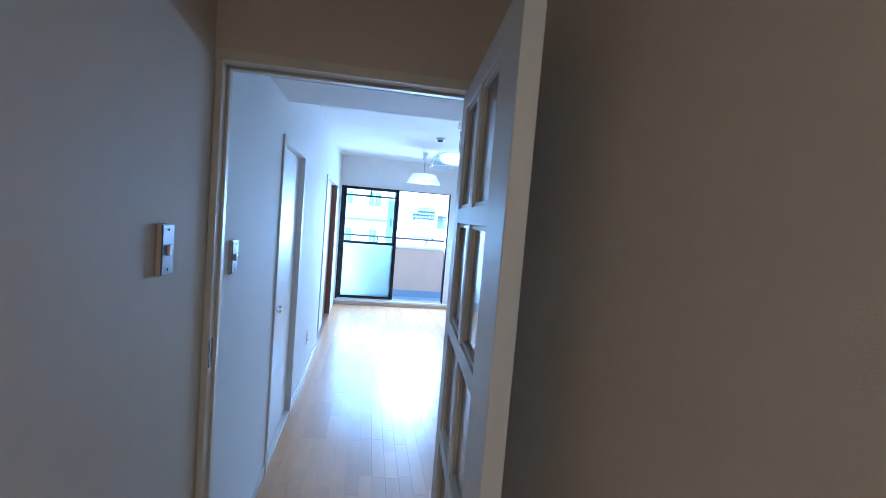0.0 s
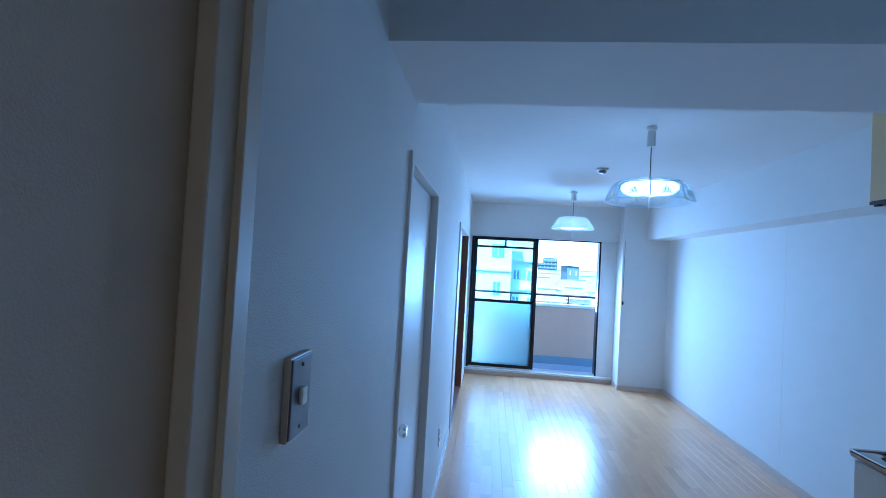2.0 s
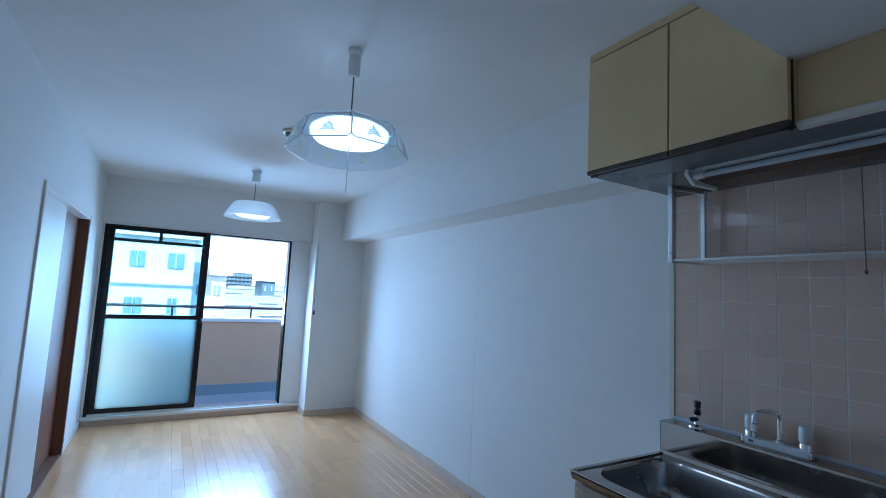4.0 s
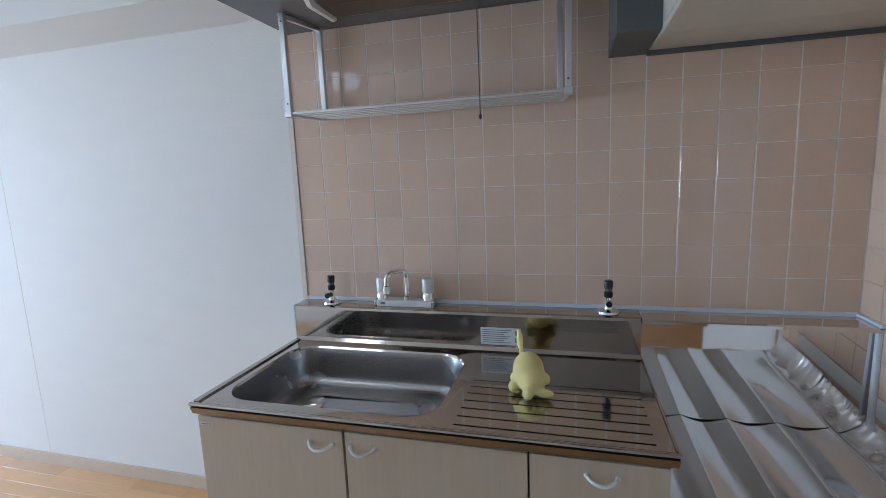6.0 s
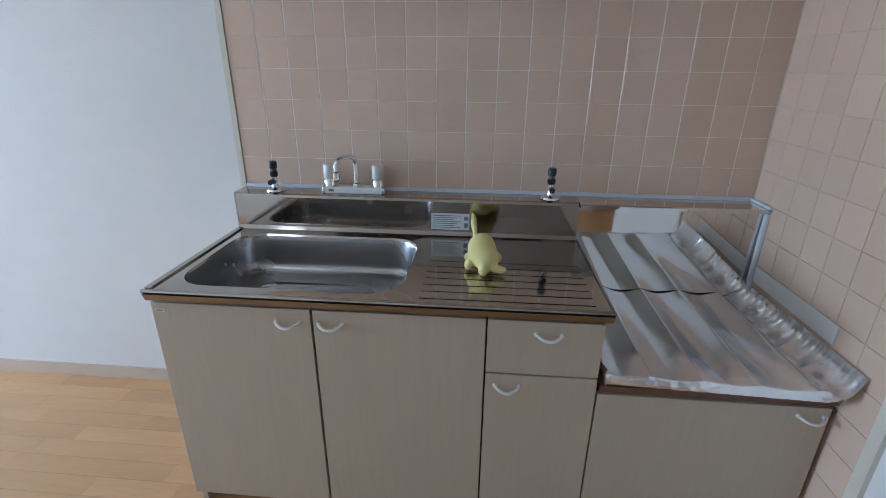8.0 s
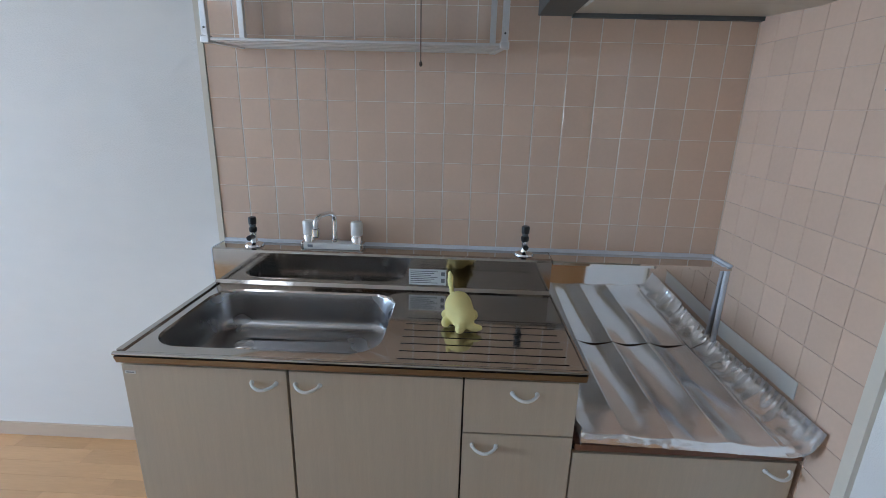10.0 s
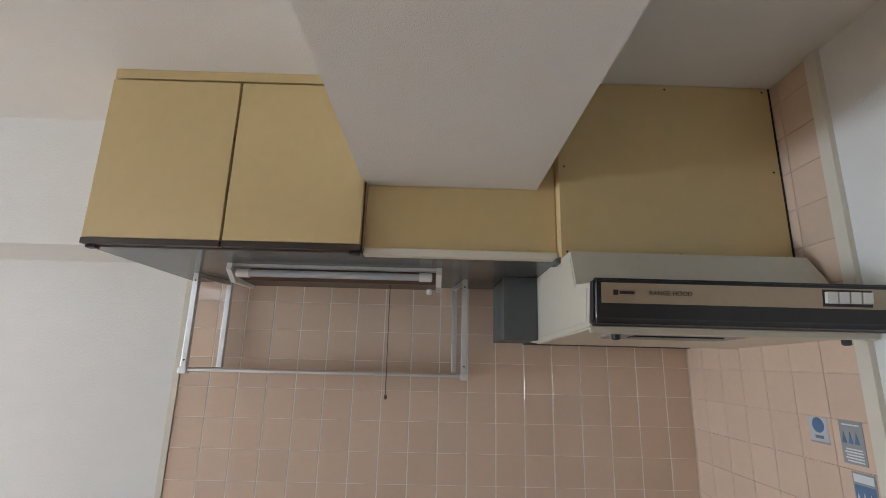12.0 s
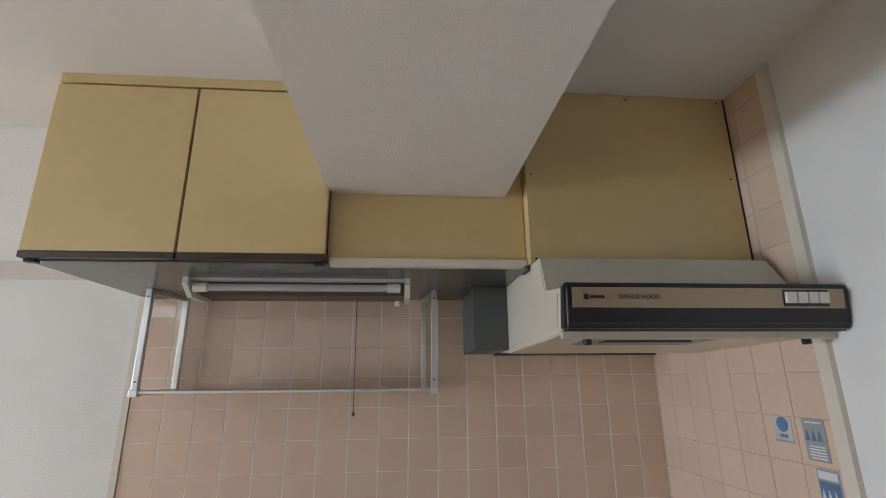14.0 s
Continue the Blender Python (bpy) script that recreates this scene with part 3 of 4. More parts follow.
# ---------------------------------------------------------------- pendant lamps
LX, LY = -1.378, 2.310
lamp = thing("pendant_lamp", "lit pendant lamp with an octagonal clear acrylic shade", "ceiling lamp", (LX, LY, ZC))
part("ceiling_cap", lathe([(0, 0), (0.028, 0), (0.030, -0.02), (0.020, -0.03), (0.023, -0.034), (0.025, -0.108), (0.019, -0.120), (0, -0.120)], (LX, LY, ZC), 20), WHITEPL, lamp, smooth=True)
part("cord", tube([(LX, LY, ZC - 0.116), (LX, LY, 2.06)], 0.003), DUCTGREY, lamp, smooth=True)
part("top_plate", lathe([(0, 2.068), (0.05, 2.066), (0.105, 2.054), (0.105, 2.049), (0, 2.049)], (LX, LY, 0), 24), WHITEPL, lamp, smooth=True)
part("diffuser", lathe([(0.05, 2.048), (0.135, 2.045), (0.155, 2.030), (0.155, 2.010), (0.132, 1.988), (0.08, 1.978), (0, 1.975)], (LX, LY, 0), 32), GLOW, lamp, "glowing white diffuser", smooth=True)
RINGS = [(0.186, 2.049), (0.213, 2.030), (0.248, 1.934)]


def ngon(r, z, i):
    a = radians(45 * i + 28.5)
    return Vector((LX + r * math.cos(a), LY + r * math.sin(a), z))


for i in range(8):
    for k in range(2):
        (r0, z0), (r1, z1) = RINGS[k], RINGS[k + 1]
        a, b, c, d = ngon(r0, z0, i), ngon(r0, z0, i + 1), ngon(r1, z1, i + 1), ngon(r1, z1, i)
        mid = (a + b + c + d) / 4
        q = [mid + (p - mid) * 0.985 for p in (a, b, c, d)]
        ex, ez = (b - a).normalized(), (a + b - c - d).normalized()
        if k:
            q = q[:2] + [q[2] + ez * 0.012, q[2] - ex * 0.014, q[3] + ex * 0.014, q[3] + ez * 0.012]
        nrm = (q[1] - q[0]).cross(q[-1] - q[0]).normalized() * 0.0025
        bm = bmesh.new()
        lo, hi = [bm.verts.new(p - nrm) for p in q], [bm.verts.new(p + nrm) for p in q]
        bm.faces.new(lo[::-1]), bm.faces.new(hi)
        ne = len(q)
        for e in range(ne):
            bm.faces.new((lo[e], lo[(e + 1) % ne], hi[(e + 1) % ne], hi[e]))
        pane = part("shade_panel", bm, ACRYLIC, lamp)
        pane.visible_shadow = False
        # thin white bars paint the lamp's light along the panel edges
        bm = tube([q[0], q[1]], 0.0017, 6)
        for u in range(1, ne):
            tube([q[u], q[(u + 1) % ne]], 0.0017, 6, bm)
        part("lamp_lit_edge", bm, LITEDGE, pane)
        if k == 1:
            bm = bmesh.new()
            out = nrm.normalized()
            basis = Matrix((ex, ez, out)).transposed().to_4x4()
            for line, (dz, half) in enumerate(((-0.016, 3), (-0.008, 2), (0.001, 2), (0.009, 1), (0.017, 0))):
                for step in range(-half, half + 1):
                    r = 0.0040 - 0.0005 * ((line + step) % 3)
                    lump = Matrix.Translation(mid + ex * step * 0.0082 + ez * (dz - 0.002 * abs(step))) @ basis @ Matrix.Diagonal((r, r * 1.15, 0.0032, 1))
                    bmesh.ops.create_icosphere(bm, subdivisions=1, radius=1, matrix=lump)
            part("gilt_motif", bm, GOLD, pane, "gilt flower motif")
part("pull_cord", tube([(LX, LY, 1.98), (LX, LY, 1.78)], 0.0024, 6), WHITEPL, lamp)

L2X, L2Y = -1.39, 4.78
lamp2 = thing("pendant_lamp", "lit pendant lamp with a white flared shade", "ceiling lamp", (L2X, L2Y, ZC))
part("ceiling_cap", lathe([(0, 0), (0.04, 0), (0.042, -0.02), (0.032, -0.03), (0.036, -0.09), (0.028, -0.105), (0, -0.105)], (L2X, L2Y, ZC), 20), WHITEPL, lamp2, smooth=True)
part("cord", tube([(L2X, L2Y, ZC - 0.10), (L2X, L2Y, 2.09)], 0.003), DUCTGREY, lamp2, smooth=True)
part("shade", lathe([(0.0, 2.098), (0.13, 2.096), (0.158, 2.088), (0.185, 2.05), (0.232, 1.966), (0.228, 1.964), (0.181, 2.047), (0.155, 2.083), (0, 2.09)], (L2X, L2Y, 0), 40), SHADEPL, lamp2, smooth=True)
part("diffuser", lathe([(0.02, 2.075), (0.12, 2.065), (0.15, 2.035), (0.15, 1.995), (0.12, 1.975), (0, 1.968)], (L2X, L2Y, 0), 32), GLOW, lamp2, "glowing white diffuser", smooth=True)
part("pull_cord", tube([(L2X, L2Y, 1.97), (L2X, L2Y, 1.82)], 0.003, 6), WHITEPL, lamp2)

det = thing("smoke_detector", "small round white smoke detector on the ceiling", "smoke detector", (-1.377, 3.52, ZC))
part("base", lathe([(0, 0), (0.05, 0), (0.052, -0.012), (0.046, -0.018), (0, -0.018)], (-1.377, 3.52, ZC), 24), WHITEPL, det, smooth=True)
part("head", lathe([(0.034, -0.016), (0.030, -0.034), (0.018, -0.040), (0, -0.040)], (-1.377, 3.52, ZC), 20), GREYBOARD, det, smooth=True)
cable = thing("pull_switch", "thin pull cord with a dark knob on the column", "pull cord", (-0.55, YC, 1.1))
part("hook", lathe([(0.008, 0), (0.008, -0.01), (0, -0.012)], (-0.545, YC, 1.93), 12, "Y"), WHITEPL, cable)
part("cord", tube([(-0.545, YC - 0.008, 1.93), (-0.548, YC - 0.010, 1.5), (-0.548, YC - 0.010, 1.14)], 0.0018, 6), GREYBOARD, cable)
part("knob", lathe([(0, 0.028), (0.006, 0.026), (0.011, 0.010), (0.012, -0.012), (0.007, -0.024), (0, -0.026)], (-0.548, YC - 0.013, 1.12), 14), BLACK, cable, smooth=True)

# ---------------------------------------------------------------- kitchen


def handle(parent, y, z, x):
    """A white bow handle, drooping in the middle."""
    pts = []
    for i in range(13):
        u = i / 12
        pts.append((x - 0.004 - 0.022 * math.sin(math.pi * u) ** 0.6, y - 0.032 + 0.064 * u, z + 0.012 - 0.007 * math.sin(math.pi * u)))
    bm = tube(pts, 0.0043, 10)
    for s in (-0.032, 0.032):
        lathe([(0.006, 0), (0.006, -0.004), (0.0048, -0.008), (0, -0.009)], (x, y + s, z + 0.012), 12, "X", bm)
    return part("handle", bm, WHITEPL, parent, "white bow handle", smooth=True)


base = thing("sink_cabinet", "greige laminate sink cabinet with white bow handles", "cabinet", (-0.3, 1.2, 0))
bm = box(-0.578, -0.01, 0.612, 0.628, 0.0, 0.742)
box(-0.578, -0.01, 1.786, 1.802, 0, 0.742, bm=bm)
box(-0.578, -0.01, 0.628, 1.786, 0.055, 0.07, bm=bm)
box(-0.52, -0.505, 0.628, 1.786, 0.0, 0.055, bm=bm)
box(-0.03, -0.012, 0.628, 1.786, 0.07, 0.5, bm=bm)
part("carcass", bm, GREIGE, base)
part("dark_reveal", box(-0.5812, -0.5785, 0.614, 1.801, 0.055, 0.744), BLACK, base, "dark gap behind the doors")
FX0, FX1 = -0.600, -0.5815
d1 = part("door", box(FX0, FX1, 1.367, 1.804, 0.055, 0.737, 0.0015), GREIGE, base)
d2 = part("door", box(FX0, FX1, 0.908, 1.360, 0.055, 0.737, 0.0015), GREIGE, base)
d3 = part("drawer_front", box(FX0, FX1, 0.612, 0.903, 0.578, 0.737, 0.0015), GREIGE, base)
d4 = part("door", box(FX0, FX1, 0.612, 0.903, 0.055, 0.573, 0.0015), GREIGE, base)
handle(d1, 1.427, 0.688, FX0), handle(d2, 1.312, 0.688, FX0), handle(d3, 0.748, 0.690, FX0), handle(d4, 0.845, 0.527, FX0)
tag = part("name_plate", box(FX0 - 0.0015, FX0, 1.768, 1.796, 0.711, 0.719), WHITEPL, d1, "tiny pale name plate")
part("lettering_bar", box(FX0 - 0.002, FX0 - 0.0012, 1.772, 1.792, 0.7135, 0.7165), INK, tag)

# stainless top with basin, draining ridges and upstand
top = thing("kitchen_sink", "polished stainless steel sink top with basin and draining board", "sink", (-0.3, 1.2, 0.745))
ZT = 0.783
bx0, bx1, by0, by1 = -0.577, -0.172, 1.135, 1.746
hole = rounded(bx0, bx1, by0, by1, 0.085, ZT, 8)
cxm, cym = (bx0 + bx1) / 2, (by0 + by1) / 2


def onto_rect(p, x0, x1, y0, y1):
    d = Vector((p.x - cxm, p.y - cym))
    k = min((x1 - cxm if d.x > 0 else x0 - cxm) / d.x if abs(d.x) > 1e-6 else 1e9, (y1 - cym if d.y > 0 else y0 - cym) / d.y if abs(d.y) > 1e-6 else 1e9)
    return Vector((cxm + d.x * k, cym + d.y * k, ZT))


outer = [onto_rect(p, -0.612, -0.115, 1.10, 1.782) for p in hole]
lip = rounded(bx0 - 0.010, bx1 + 0.010, by0 - 0.010, by1 + 0.010, 0.095, ZT, 8)
lip2 = rounded(bx0 - 0.004, bx1 + 0.004, by0 - 0.004, by1 + 0.004, 0.089, ZT + 0.002, 8)
bm = loft([outer, lip, lip2, rounded(bx0, bx1, by0, by1, 0.085, ZT - 0.004, 8)])
for corner in ((-0.612, 1.10), (-0.115, 1.10), (-0.115, 1.782), (-0.612, 1.782)):
    c = Vector((*corner, ZT))
    near = sorted((v for v in bm.verts if abs(v.co.z - ZT) < 1e-6 and (abs(v.co.x - c.x) < 1e-5 or abs(v.co.y - c.y) < 1e-5)), key=lambda v: (v.co - c).length)
    a = next(v for v in near if abs(v.co.x - c.x) < 1e-5)
    b = next(v for v in near if abs(v.co.y - c.y) < 1e-5)
    if (a.co - c).length > 1e-4 and (b.co - c).length > 1e-4 and a is not b:
        bm.faces.new((a, bm.verts.new(c), b))
part("sink_deck", bm, STEEL, top, smooth=True)
steps = [(0, 0.085, 0.004), (0.004, 0.082, 0.020), (0.011, 0.080, 0.088), (0.014, 0.078, 0.104), (0.021, 0.074, 0.117), (0.032, 0.068, 0.125), (0.050, 0.058, 0.129), (0.078, 0.050, 0.1300), (0.084, 0.046, 0.1325), (0.094, 0.042, 0.1335)]
loops = [rounded(bx0 + e, bx1 - e, by0 + e, by1 - e, rad, ZT - depth, 8) for e, rad, depth in steps]
bm = loft(loops + [rounded(-0.37, -0.26, 1.60, 1.68, 0.035, ZT - 0.138, 8)], cap=True)
basin = part("basin", bm, BASIN, top, "brushed steel basin", smooth=True)
part("drain", lathe([(0, 0.002), (0.05, 0.003), (0.055, 0.0), (0.055, -0.01), (0, -0.01)], (-0.315, 1.64, ZT - 0.1365), 24), CHROME, basin, smooth=True)
# drainer: a shallow tray with raised ribs
prof = [(-0.612, ZT - 0.02), (-0.612, ZT)]
for i in range(7):
    xr = -0.591 + 0.041 * i
    prof += [(xr - 0.0032, ZT), (xr - 0.0026, ZT - 0.006), (xr + 0.0022, ZT - 0.006), (xr + 0.0032, ZT)]
prof += [(-0.115, ZT), (-0.115, ZT - 0.02)]
part("draining_board", prism(prof, 0.640, 1.080), STEEL, top)
part("board_end", box(-0.612, -0.115, 0.605, 0.640, ZT - 0.02, ZT), STEEL, top)
part("board_end", box(-0.612, -0.115, 1.080, 1.10, ZT - 0.02, ZT), STEEL, top)
bm = prism([(-0.612, ZT - 0.007), (-0.622, ZT - 0.007), (-0.6275, ZT - 0.005), (-0.630, ZT - 0.001), (-0.6285, ZT + 0.003), (-0.624, ZT + 0.0045), (-0.619, ZT + 0.0035), (-0.612, ZT)], 0.600, 1.80)
part("front_lip", bm, STEEL, top, smooth=True)
part("lip_groove", box(-0.6225, -0.612, 0.601, 1.799, ZT - 0.0085, ZT - 0.0068), BLACK, top)
part("front_band", prism([(-0.619, ZT - 0.030), (-0.627, ZT - 0.009), (-0.612, ZT - 0.009), (-0.612, ZT - 0.030)], 0.600, 1.80), LIPSTEEL, top, "brownish worn steel edge band")
bm = box(-0.612, -0.115, 1.782, 1.80, ZT - 0.03, ZT + 0.005, 0.002)
part("end_lip", bm, STEEL, top)
part("end_lip", box(-0.612, -0.115, 0.600, 0.606, ZT - 0.034, ZT + 0.005, 0.002), STEEL, top)
bm = prism([(0.0, 0.60), (0.0, 0.912), (-0.098, 0.912), (-0.105, 0.908), (-0.107, 0.900), (-0.107, ZT + 0.012), (-0.115, ZT), (-0.115, 0.70), (-0.10, 0.70), (-0.10, 0.60)], 0.606, 1.80)
part("upstand", bm, STEEL, top)
bm = prism([(0.0, 0.56), (0.0, 0.912), (-0.122, 0.912), (-0.127, 0.908), (-0.127, 0.900), (-0.103, 0.896), (-0.092, 0.56)], 0.006, 0.605)
part("stove_upstand", bm, MIRRORSTEEL, top)
part("end_cap", box(-0.109, 0.0, 1.80, 1.804, ZT - 0.02, 0.913, 0.001), CAULK, top, "pale end cap")
caulk = thing("caulk_line", "pale blue sealant line between steel and tiles", "sealant", (-0.01, 0.9, 0.91))
part("bead", prism([(-0.008, 0.911), (-0.018, 0.9125), (-0.012, 0.921), (-0.007, 0.924)], 0.012, 1.80), CAULK, caulk)
part("bead", box(-0.128, -0.010, 0.006, 0.018, 0.9122, 0.922, 0.003), CAULK, caulk)
part("bead", box(-0.122, -0.106, 0.0065, 0.020, 0.60, 0.900, 0.004), CAULK, caulk)

sticker = thing("care_label", "white printed care label stuck on the steel upstand", "label", (-0.108, 1.035, 0.80))
part("paper", box(-0.1085, -0.1072, 0.970, 1.102, 0.803, 0.861), PAPER, sticker)
for i in range(7):
    part("text_line", box(-0.1090, -0.1084, 1.0 + 0.012 * (i % 3), 1.096, 0.852 - 0.007 * i, 0.8545 - 0.007 * i), INK, sticker)
part("code_box", box(-0.1090, -0.1084, 0.975, 0.988, 0.838, 0.852), INK, sticker)
part("code_box", box(-0.1090, -0.1084, 0.975, 0.988, 0.812, 0.828), INK, sticker)

# mixer tap
tap = thing("kitchen_tap", "chrome two-handle kitchen tap with white knobs", "tap", (-0.058, 1.37, 0.912))
part("body", box(-0.082, -0.034, 1.272, 1.488, 0.912, 0.936, 0.006, 3), WHITEPL, tap, "white tap body")
for y0, y1 in ((1.268, 1.281), (1.479, 1.492)):
    part("end_cap", box(-0.083, -0.033, y0, y1, 0.9115, 0.937, 0.006, 3), CHROME, tap)
part("maker_mark", box(-0.0828, -0.0815, 1.448, 1.466, 0.920, 0.929), INK, tap)
for y in (1.294, 1.466):
    k = part("handle_base", lathe([(0.021, 0), (0.021, 0.022), (0.017, 0.028), (0, 0.028)], (-0.058, y, 0.934), 20), CHROME, tap, smooth=True)
    part("knob", lathe([(0.016, 0.026), (0.021, 0.030), (0.021, 0.072), (0.018, 0.078), (0, 0.079)], (-0.058, y, 0.934), 14), WHITEPL, k, "white plastic knob", smooth=True)
spout = [(-0.058, 1.372, 0.934)]
for i in range(17):
    a = math.pi * i / 16
    cx = math.copysign(abs(math.cos(a)) ** 0.7, math.cos(a))
    spout.append((-0.058 - 0.040 * (1 - cx), 1.372 + 0.022 * (1 - cx), 1.012 + 0.032 * abs(math.sin(a)) ** 0.8))
spout.append((-0.139, 1.416, 0.993))
sp = part("spout", tube(spout, 0.009, 14), CHROME, tap, smooth=True)
part("nozzle", lathe([(0.0115, 0.012), (0.0135, 0.010), (0.0135, -0.014), (0.010, -0.018), (0, -0.018)], (-0.140, 1.416, 0.99), 16), CHROME, sp, smooth=True)
part("spout_collar", lathe([(0.016, 0), (0.016, 0.012), (0.012, 0.016), (0, 0.016)], (-0.058, 1.372, 0.934), 18), CHROME, sp, smooth=True)


def cock(y, label):
    c = thing("gas_cock", label, "valve", (-0.06, y, 0.912), "valves on the upstand")
    part("flange", lathe([(0, 0.001), (0.034, 0.001), (0.032, 0.008), (0.014, 0.014), (0.011, 0.030), (0.011, 0.052), (0, 0.052)], (-0.06, y, 0.912), 24), CHROME, c, smooth=True)
    part("elbow", tube([(-0.06, y, 0.945), (-0.085, y, 0.948), (-0.098, y, 0.948)], 0.0095, 12), BLACK, c, "black outlet", smooth=True)
    part("body", lathe([(0.011, 0.05), (0.014, 0.054), (0.014, 0.066), (0.010, 0.070), (0, 0.070)], (-0.06, y, 0.912), 16), BLACK, c, smooth=True)
    part("knob", lathe([(0.009, 0.078), (0.0135, 0.080), (0.0145, 0.100), (0.012, 0.105), (0, 0.106)], (-0.06, y, 0.912), 14), BLACK, c, "black turning knob", smooth=True)
    part("stem_collar", lathe([(0.008, 0.068), (0.0105, 0.070), (0.0105, 0.078), (0.009, 0.080), (0, 0.080)], (-0.06, y, 0.912), 16), DUCTGREY, c, "dark grey collar", smooth=True)


cock(1.668, "chrome gas cock with a black knob beside the tap")
cock(0.698, "chrome gas cock with a black knob near the stove place")

# yellow toy on the draining board
bm = bmesh.new()
for x, y, z, rx, ry, rz in ((-0.372, 0.922, 0.826, 0.052, 0.052, 0.044), (-0.352, 0.925, 0.832, 0.046, 0.050, 0.046), (-0.405, 0.908, 0.818, 0.034, 0.042, 0.036),
                            (-0.312, 0.952, 0.868, 0.008, 0.009, 0.024), (-0.304, 0.957, 0.895, 0.009, 0.012, 0.026), (-0.300, 0.960, 0.914, 0.007, 0.008, 0.012),
                            (-0.400, 0.968, 0.800, 0.018, 0.016, 0.016), (-0.340, 0.972, 0.798, 0.016, 0.015, 0.014), (-0.370, 0.868, 0.812, 0.020, 0.014, 0.015),
                            (-0.430, 0.868, 0.800, 0.013, 0.030, 0.011), (-0.440, 0.918, 0.800, 0.016, 0.018, 0.016)):
    bmesh.ops.create_icosphere(bm, subdivisions=3, radius=1, matrix=Matrix.Translation((x, 0.925 + (y - 0.925) * 0.84, z)) @ Matrix.Diagonal((rx, ry * 0.84, rz, 1)))
toy = part("plush_toy", bm, TOYYELLOW, None, "small soft yellow plush toy with an upright tail", smooth=True, category="toy")
rm = toy.modifiers.new("blend", "REMESH")
rm.mode, rm.voxel_size, rm.use_smooth_shade = "VOXEL", 0.004, True
toy.modifiers.new("soften", "SMOOTH").iterations = 6

# stove place: low cabinet with foil mats
low = thing("stove_cabinet", "low greige stove cabinet with one door", "cabinet", (-0.3, 0.3, 0))
part("carcass", box(-0.578, -0.05, 0.025, 0.592, 0.0, 0.535), GREIGE, low)
part("worktop", box(-0.600, -0.046, 0.012, 0.604, 0.536, 0.556, 0.002), BROWNWOOD, low, "thin brown worktop edge")
part("dark_reveal", box(-0.581, -0.576, 0.018, 0.609, 0.05, 0.536), BLACK, low, "dark gap round the door")
ld = part("door", box(FX0, FX1, 0.022, 0.607, 0.05, 0.528, 0.0015), GREIGE, low)
handle(ld, 0.068, 0.490, FX0)


def sheet(nx, ny, func, thick=0.002):
    """A thin crumpled sheet from a function of (u, v)."""
    bm = bmesh.new()
    g = [[bm.verts.new(func(i / nx, j / ny)) for j in range(ny + 1)] for i in range(nx + 1)]
    for i in range(nx):
        for j in range(ny):
            bm.faces.new((g[i][j], g[i + 1][j], g[i + 1][j + 1], g[i][j + 1]))
    bm.normal_update()
    low = [[bm.verts.new(v.co - v.normal * thick) for v in col] for col in g]
    for i in range(nx):
        for j in range(ny):
            bm.faces.new((low[i][j], low[i][j + 1], low[i + 1][j + 1], low[i + 1][j]))
    for i in range(nx):
        for j in (0, ny):
            bm.faces.new((g[i][j], g[i + 1][j], low[i + 1][j], low[i][j]))
    for j in range(ny):
        for i in (0, nx):
            bm.faces.new((g[i][j], g[i][j + 1], low[i][j + 1], low[i][j]))
    return bm


def folds(y):
    """Height of the ridged mat across its width: sharp crests with hollow troughs between them."""
    u = (y - 0.097) / 0.13 % 1
    return 0.014 * (abs(u - 0.55) / (0.55 if u < 0.55 else 0.45)) ** 1.7 - 0.007


def mat_sheet(u, v):
    y = 0.085 + 0.507 * v
    back, front = -0.0955 - 0.003 * (1 + math.sin(y * 48)), -0.628 + 0.022 * v
    x = back + (front - back) * u
    k = noise.noise((x * 7, y * 7, 1.5)) * 0.0022 
    fade = 1 - 0.6 * max(0, (u - 0.82) / 0.18)
    return Vector((x, y, 0.596 + folds(y + 0.012 * noise.noise((x * 3, y * 2, 8))) * fade + k))


def lip_sheet(u, v):
    a = u * 1.9
    k = noise.noise((v * 22, u * 2, 1)) * 0.0035 + noise.noise((v * 60, u * 3, 4)) * 0.001
    z = 0.596 + folds(0.085 + 0.507 * v) * 0.4 * (1 - u) + 0.002 - 0.016 * (1 - math.cos(a)) - 0.003 * u
    return Vector((-0.628 + 0.022 * v - 0.007 * math.sin(a) - 0.5 * k, 0.066 + 0.530 * v, z + k * u))


mats = thing("foil_mat", "creased aluminium foil mat covering the stove place", "foil mat", (-0.33, 0.33, 0.557))
part("mat", sheet(70, 117, mat_sheet), FOIL, mats, smooth=True)
part("mat_edge", sheet(8, 110, lip_sheet), FOILSHINE, mats, "bright crumpled front edge", smooth=True)
part("mat_edge", sheet(24, 6, lambda u, v: Vector((-0.50 - 0.108 * u, 0.592 + 0.003 * math.sin(v * 2.5) + 0.002 * noise.noise((u * 20, v * 3, 0)), 0.558 + 0.056 * v * (0.6 + 0.4 * u * u)))), FOILSHINE, mats, "bright turned-up corner", smooth=True)


